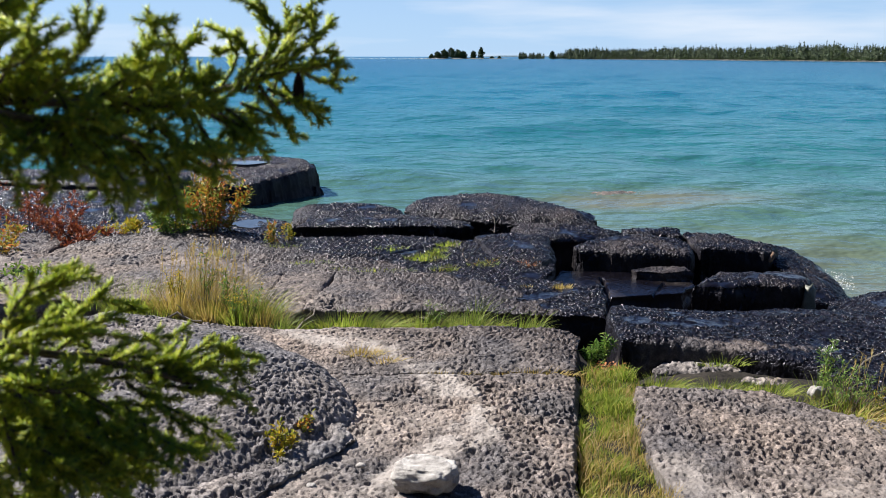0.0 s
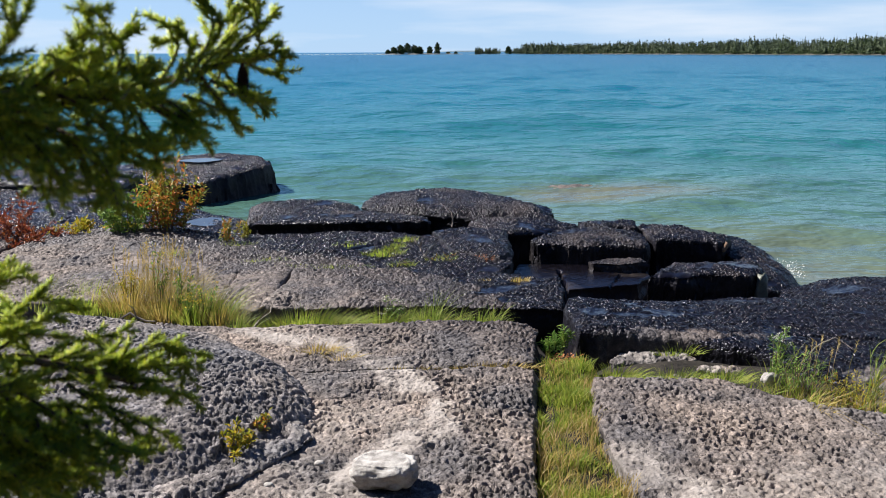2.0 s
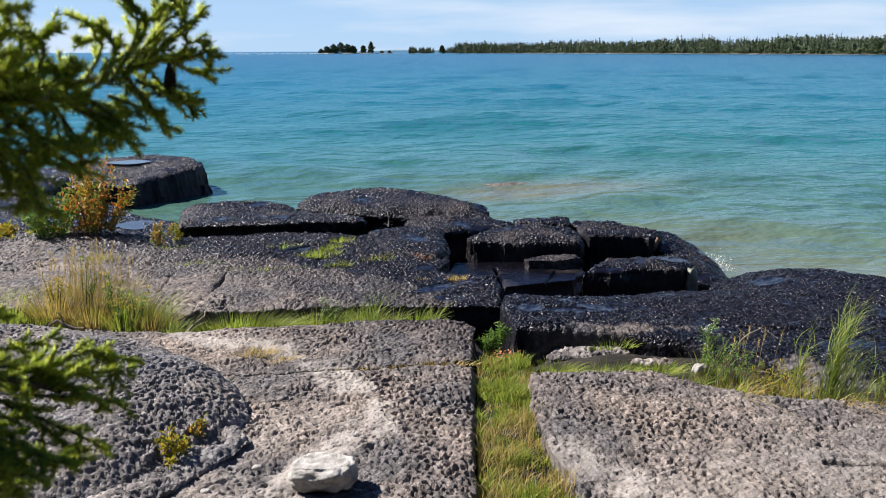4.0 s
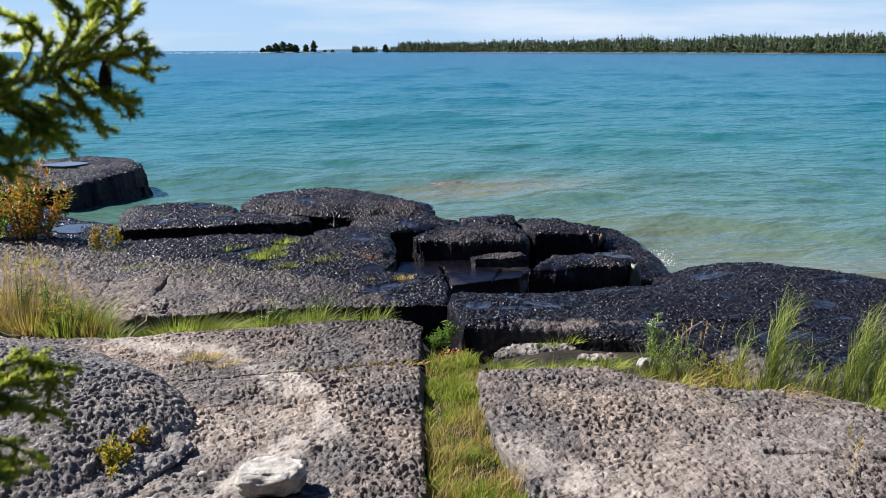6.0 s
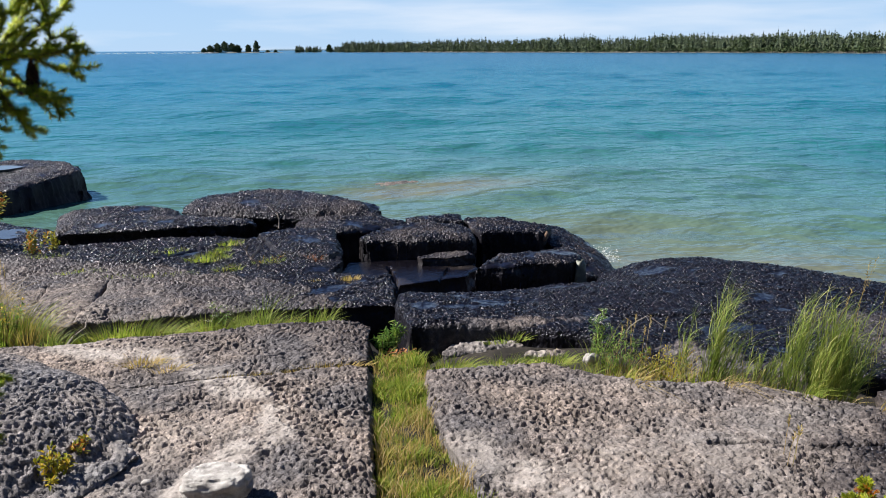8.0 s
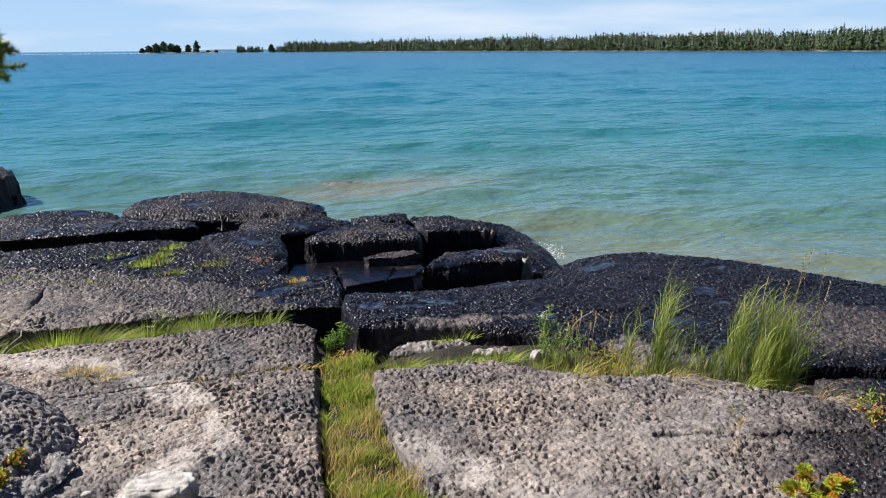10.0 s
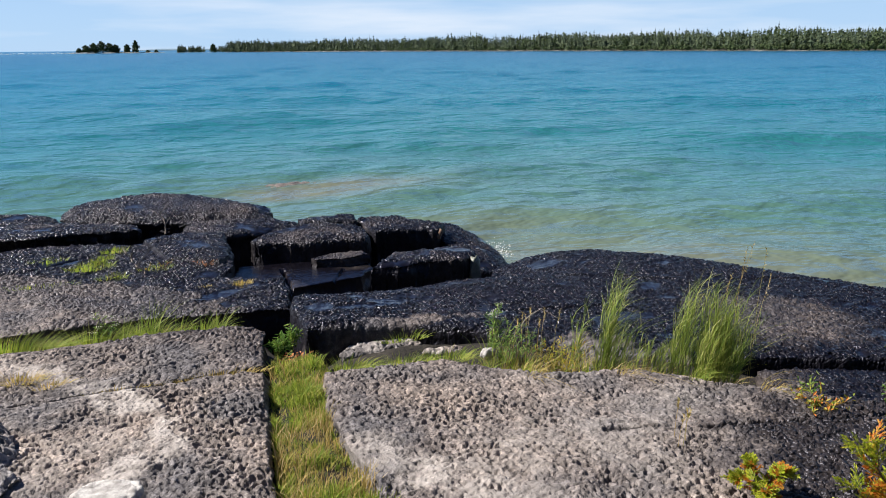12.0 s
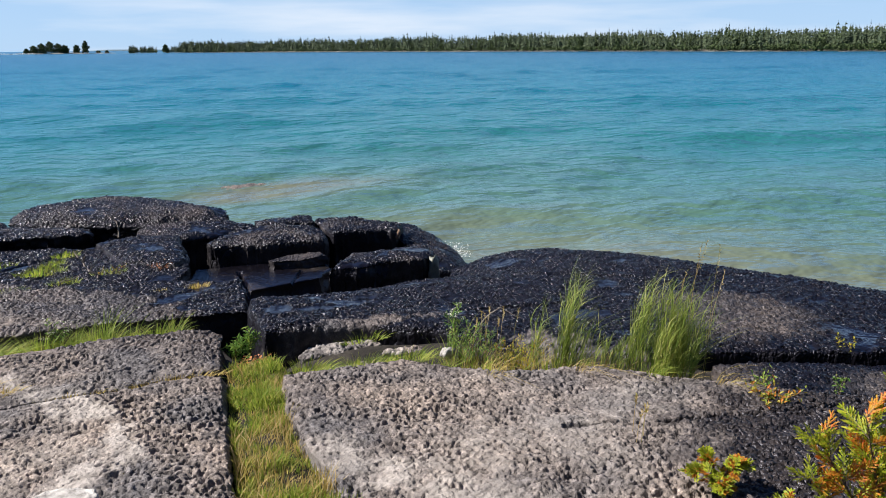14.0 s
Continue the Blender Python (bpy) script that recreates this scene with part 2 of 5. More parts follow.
REED_GRASS = make_simple("reed_grass", ((0.1, (0.10, 0.165, 0.028)), (0.5, (0.22, 0.285, 0.050)), (0.8, (0.38, 0.395, 0.10)), (0.97, (0.58, 0.49, 0.26))), 6, 0.55, 0, True, 0.45)
DRY_GRASS = make_simple("dry_grass", ((0.1, (0.24, 0.23, 0.05)), (0.4, (0.38, 0.28, 0.08)), (0.7, (0.46, 0.34, 0.14)), (0.95, (0.55, 0.45, 0.26))), 6, 0.7, 0, True, 0.4)
GOLD_GRASS = make_simple("golden_grass", ((0.1, (0.19, 0.20, 0.04)), (0.35, (0.33, 0.25, 0.06)), (0.7, (0.40, 0.29, 0.09)), (0.95, (0.48, 0.40, 0.20))), 6, 0.7, 0, True, 0.4)
SPRUCE_NEEDLE = make_simple("spruce_needle", ((0.05, (0.22, 0.34, 0.06)), (0.5, (0.48, 0.58, 0.07)), (0.95, (0.76, 0.74, 0.10))), 9, 0.40, 0, True, 0.6, 0.4)
BARK = make_simple("bark", ((0.3, (0.045, 0.032, 0.022)), (0.7, (0.16, 0.12, 0.09))), 40, 0.9, 0.004)
CONE_SCALE = make_simple("cone_scale", ((0.2, (0.035, 0.014, 0.010)), (0.8, (0.11, 0.05, 0.032))), 60, 0.6, 0.001, True)
LEAF_MIX = make_simple("autumn_leaf", ((0.08, (0.125, 0.188, 0.025)), (0.4, (0.275, 0.275, 0.037)), (0.65, (0.475, 0.250, 0.037)), (0.9, (0.525, 0.125, 0.037))), 5, 0.55, 0, True, 0.35)
LEAF_RED = make_simple("red_leaf", ((0.1, (0.10, 0.035, 0.018)), (0.5, (0.20, 0.040, 0.018)), (0.9, (0.27, 0.10, 0.03))), 5, 0.55, 0, True, 0.35)
LEAF_GREEN = make_simple("green_leaf", ((0.1, (0.075, 0.165, 0.030)), (0.6, (0.165, 0.270, 0.045)), (0.95, (0.330, 0.375, 0.075))), 5, 0.55, 0, True, 0.35)
LEAF_GOLD = make_simple("yellow_green_leaf", ((0.1, (0.168, 0.204, 0.018)), (0.5, (0.360, 0.324, 0.024)), (0.9, (0.504, 0.312, 0.036))), 5, 0.55, 0, True, 0.35)
CEDAR_LEAF = make_simple("cedar_leaf", ((0.08, (0.18, 0.27, 0.015)), (0.5, (0.36, 0.42, 0.03)), (0.9, (0.55, 0.50, 0.05))), 7, 0.5, 0, True, 0.45)
CEDAR_ORANGE = make_simple("cedar_orange", ((0.08, (0.40, 0.30, 0.03)), (0.5, (0.58, 0.26, 0.03)), (0.9, (0.55, 0.13, 0.03))), 7, 0.5, 0, True, 0.45)
ALGAE_STONE = make_simple("algae_stone", ((0.3, (0.07, 0.075, 0.06)), (0.7, (0.17, 0.18, 0.15))), 30, 0.4, 0.004)
FLOWER = make_simple("flower", ((0.2, (0.55, 0.36, 0.02)), (0.8, (0.70, 0.55, 0.06))), 9, 0.6, 0, True, 0.2)
FOAM = make_simple("foam", ((0.2, (0.68, 0.70, 0.70)), (0.8, (0.82, 0.83, 0.83))), 9, 0.5, 0, True, 0.2)
WHITE_FLOWER = make_simple("white_flower", ((0.2, (0.5, 0.48, 0.38)), (0.8, (0.72, 0.70, 0.62))), 9, 0.6, 0, True, 0.2)
DEAD_LEAF = make_simple("fallen_leaf", ((0.1, (0.22, 0.07, 0.025)), (0.5, (0.42, 0.17, 0.07)), (0.9, (0.52, 0.33, 0.2))), 9, 0.8, 0, True, 0.1)
DRIFTWOOD = make_simple("driftwood", ((0.3, (0.10, 0.08, 0.065)), (0.7, (0.30, 0.26, 0.22))), 50, 0.85, 0.002)
FAR_NEEDLE = make_simple("far_conifer", ((0.1, (0.030, 0.048, 0.026)), (0.5, (0.048, 0.070, 0.035)), (0.9, (0.075, 0.095, 0.045))), 0.4, 0.8, 0, True, 0.15)
FAR_LEAF = make_simple("far_broadleaf", ((0.1, (0.022, 0.040, 0.012)), (0.9, (0.06, 0.085, 0.026))), 0.4, 0.8, 0, True, 0.1)
FAR_SHORE = make_simple("shore_stone", ((0.40, (0.05, 0.05, 0.04)), (0.58, (0.13, 0.12, 0.10)), (0.70, (0.48, 0.46, 0.43))), 0.22, 0.9, 0)
# the blue of distance haze is put into this base colour
HAZED_HILL = make_simple("hazed_land", ((0.3, (0.08, 0.13, 0.17)), (0.7, (0.11, 0.16, 0.20))), 0.01, 0.9, 0)


# ---- mesh helpers ----
def mesh_of(name, verts, faces, mat, smooth_faces=False, attributes=()):
    """A mesh from arrays; faces: an array of quads or triangles, or a list of them."""
    me = bpy.data.meshes.new(name)
    verts = np.asarray(verts, dtype=np.float32)
    if isinstance(faces, np.ndarray):
        k, n = faces.shape[1], len(faces)
        me.vertices.add(len(verts))
        me.vertices.foreach_set("co", verts.ravel())
        me.loops.add(n * k)
        me.loops.foreach_set("vertex_index", faces.astype(np.int32).ravel())
        me.polygons.add(n)
        me.polygons.foreach_set("loop_start", np.arange(0, n * k, k, dtype=np.int32))
        me.update(calc_edges=True)
        me.validate()
    else:
        me.from_pydata([tuple(map(float, v)) for v in verts], [], faces)
        me.update()
    for key, values in attributes:
        a = me.attributes.new(key, "FLOAT", "POINT")
        a.data.foreach_set("value", np.asarray(values, dtype=np.float32))
    if smooth_faces:
        me.polygons.foreach_set("use_smooth", [True] * len(me.polygons))
    me.materials.append(mat)
    return me


def part(name, me, parent=None, label=""):
    ob = new(name, me)
    if parent is not None:
        ob.parent = parent
        ob.matrix_parent_inverse = parent.matrix_world.inverted() if parent.type != "EMPTY" else Matrix.Translation(-parent.location)
    return tagged(ob, label)


def thing(name, at, label, category, group="", kind=""):
    """An Empty at a thing's base, to carry its parts."""
    ob = new(name)
    ob.location = at
    ob.empty_display_size = 0.1
    return tagged(ob, label, category, group, kind)


def grid_faces(nx, ny, keep=None):
    i = np.arange(nx * ny).reshape(ny, nx)
    f = np.stack((i[:-1, :-1], i[:-1, 1:], i[1:, 1:], i[1:, :-1]), -1).reshape(-1, 4)
    return f if keep is None else f[keep[f].any(axis=1)]


def tube(points, radii, sides=6):
    """Vertices and quads of a tapering round stem along points."""
    verts, faces = [], []
    pts = [Vector(p) for p in points]
    for i, p in enumerate(pts):
        way = (pts[min(i + 1, len(pts) - 1)] - pts[max(i - 1, 0)]).normalized()
        a = way.orthogonal().normalized()
        b = way.cross(a)
        for k in range(sides):
            ang = 2 * math.pi * k / sides
            verts.append(p + (a * math.cos(ang) + b * math.sin(ang)) * radii[i])
    for i in range(len(pts) - 1):
        for k in range(sides):
            faces.append((i * sides + k, i * sides + (k + 1) % sides, (i + 1) * sides + (k + 1) % sides, (i + 1) * sides + k))
    faces.append(tuple(range(sides))[::-1])
    faces.append(tuple((len(pts) - 1) * sides + k for k in range(sides)))
    return verts, faces


class Pile:
    """Collects the pieces of one mesh."""

    def __init__(self):
        self.v, self.f = [], []

    def add(self, verts, faces):
        n = len(self.v)
        self.v += [tuple(v) for v in verts]
        self.f += [tuple(i + n for i in f) for f in faces]

    def mesh(self, name, mat, smooth_faces=False):
        return mesh_of(name, self.v, self.f, mat, smooth_faces)

# ---- the large structure: ground, water, far shore ----
def ground_height(x, y):
    """Bed of the shore: level rock inland, sloping under the water lakeward."""
    out = np.maximum(0, y - 5.0) + 1.9 * np.maximum(0, x - 3.6) + 0.0 * x
    z = 0.55 - 0.06 * np.clip(y - 5.8, 0, 2.5) - 0.115 * np.minimum(out, 12) - 0.05 * np.clip(out - 12, 0, 60)
    z = z - 0.30 * np.exp(-((x - 1.08) / 0.16) ** 2 - ((y - 5.6) / 0.75) ** 2)
    z = z - 0.2 * smooth(5.85, 6.2, y + 0.6 * x) * smooth(1.2, 1.45, x)
    z = z - 0.16 * smooth(2.9, 3.3, x) * smooth(4.0, 3.5, y) * smooth(1.6, 2.2, y)
    z = z + 0.10 * smooth(-2, -8, y) + 0.05 * fbm(x * 0.8, y * 0.8, 4, 5)
    return z


def ring_grid(radii, angles):
    r, a = np.meshgrid(radii, angles)
    return r * np.sin(a), r * np.cos(a)


def build_ground():
    radii = np.concatenate(([0.0], np.linspace(0.5, 16, 80), np.geomspace(16.5, 4700, 40)))
    angles = np.radians(np.linspace(-180, 180, 241))
    x, y = ring_grid(radii, angles)
    z = ground_height(x, y)
    me = mesh_of("ground", np.stack((x, y, z), -1).reshape(-1, 3), grid_faces(len(radii), len(angles))[:, ::-1], SOIL, True)
    tagged(new("ground", me), "dark damp soil and bedrock sloping under the lake", "ground", kind="structure")


def build_water():
    radii = np.geomspace(5.0, 4650, 370)
    angles = np.radians(np.linspace(-50, 80, 470))
    x, y = ring_grid(radii, angles)
    far = np.hypot(x, y)
    z = np.zeros_like(x)
    rng = np.random.RandomState(4)
    for k in range(24):
        length = 0.85 * 1.13 ** k
        a = radians(10) + rng.normal(0, 0.6)
        kx, ky = math.sin(a) * 6.283 / length, math.cos(a) * 6.283 / length
        swell = 0.35 + 1.1 * value_noise(x / (3.5 * length) + 31 * k, y / (2.6 * length), 60 + k)
        fade = 1 - smooth(90 * length, 220 * length, far * 1.6)
        phase = rng.uniform(0, 6.283)
        wave = np.sin(kx * x + ky * y + phase + 0.8 * swell)
        z += 0.0058 * length ** 0.75 * swell * fade * (wave + 0.12 * np.cos(2 * (kx * x + ky * y + phase)))
    bed = ground_height(x, y)
    calm = smooth(0.0, 0.8, -bed) * 0.75 + 0.25
    z *= calm * (0.9 - 0.5 * smooth(60, 600, far))
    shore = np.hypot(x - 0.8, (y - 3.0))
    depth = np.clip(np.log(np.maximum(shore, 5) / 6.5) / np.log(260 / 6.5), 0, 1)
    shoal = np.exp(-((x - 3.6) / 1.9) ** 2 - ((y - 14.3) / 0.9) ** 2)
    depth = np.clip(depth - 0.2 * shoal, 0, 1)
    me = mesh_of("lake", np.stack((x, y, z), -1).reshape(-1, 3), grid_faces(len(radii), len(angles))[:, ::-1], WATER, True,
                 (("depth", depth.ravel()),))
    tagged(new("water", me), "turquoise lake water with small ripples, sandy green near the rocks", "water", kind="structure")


build_ground()
build_water()

# The far shore by bearing in degrees and distance in metres.
SHORE = ((4.6, 690), (6.0, 700), (8.0, 705), (12.0, 640), (18.0, 530), (25.0, 430), (34.0, 350), (43.0, 290), (52.0, 258), (64.0, 235), (80.0, 225))


def shore_at(bearing):
    return float(np.interp(bearing, [b for b, _ in SHORE], [d for _, d in SHORE]))


def strip_of_land(name, bearings, front, depth, height, mat):
    rows = np.linspace(0, 1, 9)
    verts = []
    for i, b in enumerate(bearings):
        a, d = radians(b), front(b)
        end = min(1.0, 3.0 * min(i, len(bearings) - 1 - i) / len(bearings) + 0.02)
        for s in rows:
            r = d + depth * end * s
            up = -0.4 + (height + 0.4) * math.sin(math.pi * min(1, s * 1.6 + 0.02)) ** 0.5 * min(1.0, 0.3 + end) if s < 0.95 else -0.5
            up += 0.25 * math.sin(b * 37.0 + s * 9) * min(1, s * 4)
            verts.append((r * math.sin(a), r * math.cos(a), up))
    return part(name, mesh_of(name, verts, grid_faces(len(rows), len(bearings)), mat, True))


tagged(strip_of_land("far_shore", np.linspace(4.6, 80, 220), shore_at, 160, 0.9, FAR_SHORE),
       "low stony shore with a pale water line across the bay", "shore", kind="structure")
tagged(strip_of_land("islet", np.linspace(-2.0, 4.2, 40), lambda b: 780 + 6 * math.sin(b * 5), 40, 0.7, FAR_SHORE),
       "low stony islet far out in the lake", "islet", kind="structure")
tagged(strip_of_land("distant_land", np.linspace(2.6, 7.5, 30), lambda b: 3600, 300, 6, HAZED_HILL),
       "thin line of land on the horizon, its colour blued for haze", "backdrop", kind="structure")


def conifer(pile, x, y, z, h, rng, wide=0.2):
    """A spruce of jagged drooping tiers, uneven on its sides."""
    tiers = 7
    lean = rng.uniform(-0.03, 0.03, 2)
    pile.add(*tube(((x, y, z - 0.5), (x + lean[0] * h, y + lean[1] * h, z + h * 0.97)), (h * 0.014, 0.02), 4))
    power, gap = rng.uniform(0.6, 1.3), rng.uniform(0.02, 0.2)
    for k in range(tiers):
        s = (k + rng.uniform(-0.25, 0.25)) / tiers
        zc = z + h * (gap + (0.95 - gap) * max(0.0, s))
        r = h * wide * max(0.03, 1 - s) ** power * rng.uniform(0.6, 1.3) + 0.08
        n = 5
        cx, cy = x + lean[0] * h * s + rng.normal(0, 0.12) * r, y + lean[1] * h * s
        verts = [(cx, cy, zc + h * rng.uniform(0.10, 0.18) * (1 - 0.5 * s))]
        for j in range(2 * n):
            a = math.pi * j / n + rng.uniform(-0.3, 0.3)
            q = r * (rng.uniform(0.6, 1.3) if j % 2 == 0 else rng.uniform(0.3, 0.6))
            verts.append((cx + q * math.cos(a), cy + q * math.sin(a), zc - (0.07 * h * (1 - s) if j % 2 == 0 else 0) + rng.uniform(-0.03, 0.03) * h))
        pile.add(verts, [(0, 1 + j, 1 + (j + 1) % (2 * n)) for j in range(2 * n)])


def leaf_cloud(pile, centre, radius, count, size, rng, flat=0.75):
    """A loose crown of small clumps of leaves round a centre."""
    for _ in range(count):
        d = rng.normal(0, 1, 3)
        d /= np.linalg.norm(d) + 1e-9
        p = np.array(centre) + d * radius * rng.uniform(0.45, 1.05) * np.array((1, 1, flat))
        a, b = rng.normal(0, 1, 3), rng.normal(0, 1, 3)
        a /= np.linalg.norm(a)
        b -= a * a.dot(b)
        b /= np.linalg.norm(b)
        s = size * rng.uniform(0.6, 1.3)
        n = np.cross(a, b) * s * 0.35
        pile.add((p - a * s, p - b * s * 0.6 + n, p + a * s, p + b * s * 0.6 + n), ((0, 1, 2), (0, 2, 3)))


def build_forest():
    rng = np.random.RandomState(11)
    pile, leafy = Pile(), Pile()
    for k in range(4600):
        b = 5.0 + 62 * rng.rand() ** 1.45
        edge = shore_at(b)
        back = rng.rand() ** 1.2 * 50
        r = edge + 7 + back
        if b < 8.2 and (back > 18 or 6.6 < b < 7.3):
            continue
        tall = 5.4 if b < 8 else 1.13 * (7.9 - 0.035 * b + 0.4 * math.sin(b * 0.9) + 0.3 * math.sin(b * 2.7))
        h = tall * rng.uniform(0.70, 1.06) * (1.2 if rng.rand() < 0.06 else 1.0)
        if back < 6:
            h *= rng.uniform(0.5, 1.0)
        if rng.rand() < 0.12:
            for q in range(3):
                leaf_cloud(leafy, (r * math.sin(radians(b)) + rng.normal(0, 0.6), r * math.cos(radians(b)), h * (0.25 + 0.24 * q)), h * 0.2, 26, 0.42, rng, 1.1)
        else:
            conifer(pile, r * math.sin(radians(b)), r * math.cos(radians(b)), 0.4, h, rng, rng.uniform(0.15, 0.26))
    tagged(part("far_broadleaf_wood", leafy.mesh("far_broadleaf_wood", FAR_LEAF)), "rounded green trees among the far spruces", "forest", kind="stuff")
    ob = part("far_forest", pile.mesh("far_forest", FAR_NEEDLE))
    tagged(ob, "dense dark green spruce forest along the far shore", "forest", kind="stuff")
    shrubs = Pile()
    for _ in range(700):
        b = rng.uniform(5, 80)
        r = shore_at(b) + rng.uniform(3, 8)
        leaf_cloud(shrubs, (r * math.sin(radians(b)), r * math.cos(radians(b)), 1.3), rng.uniform(0.6, 1.5), 18, 0.4, rng)
    tagged(part("shore_shrubs", shrubs.mesh("shore_shrubs", FAR_LEAF)), "green shrubs along the far waterline", "shrub", kind="stuff")


def islet_tree(bearing, r, h, wide, seed, conical):
    rng = np.random.RandomState(seed)
    x, y = r * math.sin(radians(bearing)), r * math.cos(radians(bearing))
    t = thing("islet_tree", (x, y, 0.3), "dark green tree on a far low islet", "tree", "trees on the islet")
    trunk, crown = Pile(), Pile()
    trunk.add(*tube(((x, y, 0.0), (x + 0.1, y, h * 0.5), (x, y, h * 0.85)), (0.22, 0.16, 0.06), 6))
    for k in range(5):
        a = k * 1.3
        trunk.add(*tube(((x, y, h * (0.3 + 0.1 * k)), (x + math.cos(a) * wide * 0.6, y + math.sin(a) * wide * 0.6, h * (0.42 + 0.1 * k))), (0.08, 0.03), 4))
    if conical:
        conifer(crown, x, y, 0.3, h, rng, wide / h)
    for k in range(13):
        a, s = k * 2.4 + rng.uniform(0, 0.8), 0.16 + 0.76 * k / 12
        full = math.sin(math.pi * (0.22 + 0.74 * s)) ** 0.8
        q = wide * 0.55 * full * rng.uniform(0.5, 1.0)
        leaf_cloud(crown, (x + q * math.cos(a), y + q * math.sin(a), h * s), wide * 0.42 * full + 0.15, 150, 0.45, rng)
    part("trunk", trunk.mesh("trunk", BARK), t)
    part("crown", crown.mesh("crown", FAR_LEAF), t)


def build_unseen_wood():
    """An unseen wood, added behind the viewer to darken reflections and block sky light."""
    rng = np.random.RandomState(19)
    pile = Pile()
    for k in range(230):
        x, y = rng.uniform(-26, 30), -4.5 - 12 * rng.rand()
        conifer(pile, x, y, 0.55, rng.uniform(6.0, 11.0), rng, rng.uniform(0.2, 0.3))
    tagged(part("forest_edge", pile.mesh("forest_edge", FAR_NEEDLE)), "unseen spruce wood added behind the viewer to cut sky light", "forest", kind="stuff")


build_forest()
build_unseen_wood()
for n, (b, h, wide, con) in enumerate(((-0.75, 3.4, 1.5, 0), (-0.35, 5.2, 2.4, 0), (0.1, 6.8, 2.6, 1), (0.55, 8.0, 3.0, 0), (1.0, 6.6, 2.8, 0),
                                       (1.35, 5.6, 2.2, 0), (2.0, 5.8, 1.8, 0), (2.5, 8.6, 2.0, 1), (3.2, 1.6, 1.2, 0), (3.7, 1.8, 1.0, 0))):
    islet_tree(b, 790, h * 1.25, wide * 1.9, 40 + n, con)
for n, (b, h) in enumerate(((7.15, 6.4),)):
    islet_tree(b, 715, h, 3.2, 60 + n, 1)

# ---- the limestone shelf ----
PATH_WORN = ((-0.95, 4.95), (-0.48, 4.77), (-0.23, 4.48), (0.02, 4.14), (0.16, 3.85), (0.12, 3.53), (-0.05, 3.34), (-0.3, 3.1), (-0.5, 2.6))
PALE_B = ((0.92, 3.3), (0.97, 3.17), (1.09, 2.84), (1.3, 2.6), (1.2, 2.2))
PALE_B2 = ((1.3, 2.6), (1.7, 2.85), (2.3, 2.95))


def worn_at(x, y):
    n = fbm(x * 3.1, y * 3.1, 5, 90)
    w = smooth(0.17, 0.04, line_distance(x, y, PATH_WORN) + 0.20 * n)
    w = np.maximum(w, smooth(0.20, 0.04, line_distance(x, y, PALE_B) + 0.17 * n))
    w = np.maximum(w, 0.75 * smooth(0.55, 0.05, line_distance(x, y, PALE_B2) + 0.45 * n))
    patches = smooth(0.18, 0.5, fbm(x * 1.9, y * 1.9, 6, 33)) * 0.28
    w = w * (0.35 + 0.6 * smooth(-0.4, 0.3, fbm(x * 14, y * 14, 4, 35)))
    return np.clip(np.maximum(w, patches), 0, 1)


def wash_at(x, y):
    """How far the waves wash the rock: 0 dry, 1 black and wet."""
    n = 0.5 * fbm(x * 1.1, y * 1.1, 5, 12) + 0.34 * fbm(x * 6.0, y * 7.0, 5, 13)
    line = np.interp(x, (-8, -2.6, -1.7, -1.0, -0.4, 0.2, 0.8, 1.1, 2.2, 3.0, 3.6, 6), (9.4, 9.0, 8.1, 7.5, 7.05, 6.4, 5.5, 4.6, 4.1, 3.6, 2.6, 2.0))
    w = smooth(-0.22, 0.16, y - line + n)
    w = np.maximum(w, (0.74 - 0.44 * smooth(0.7, 1.3, x)) * smooth(-2.7, -0.2, y - line + 2.0 * n))
    pale_top = smooth(0.85, 0.35, np.hypot((x - 4.1) / 0.9, (y - 4.3) / 0.9) + 0.5 * n)
    pale_top = np.maximum(pale_top, 2.4 * smooth(1.0, 0.4, np.hypot((x - 1.70) / 0.52, (y - 4.90) / 0.16) + 1.5 * n))
    w = w * (1 - np.minimum(0.26 * pale_top, 0.45))
    damp = smooth(0.3, -0.15, np.hypot((x - 3.15) / 1.22, (y - 2.1) / 1.0) - 0.85 + 0.5 * n) * 0.9
    return np.clip(np.maximum(w, damp), 0, 1)


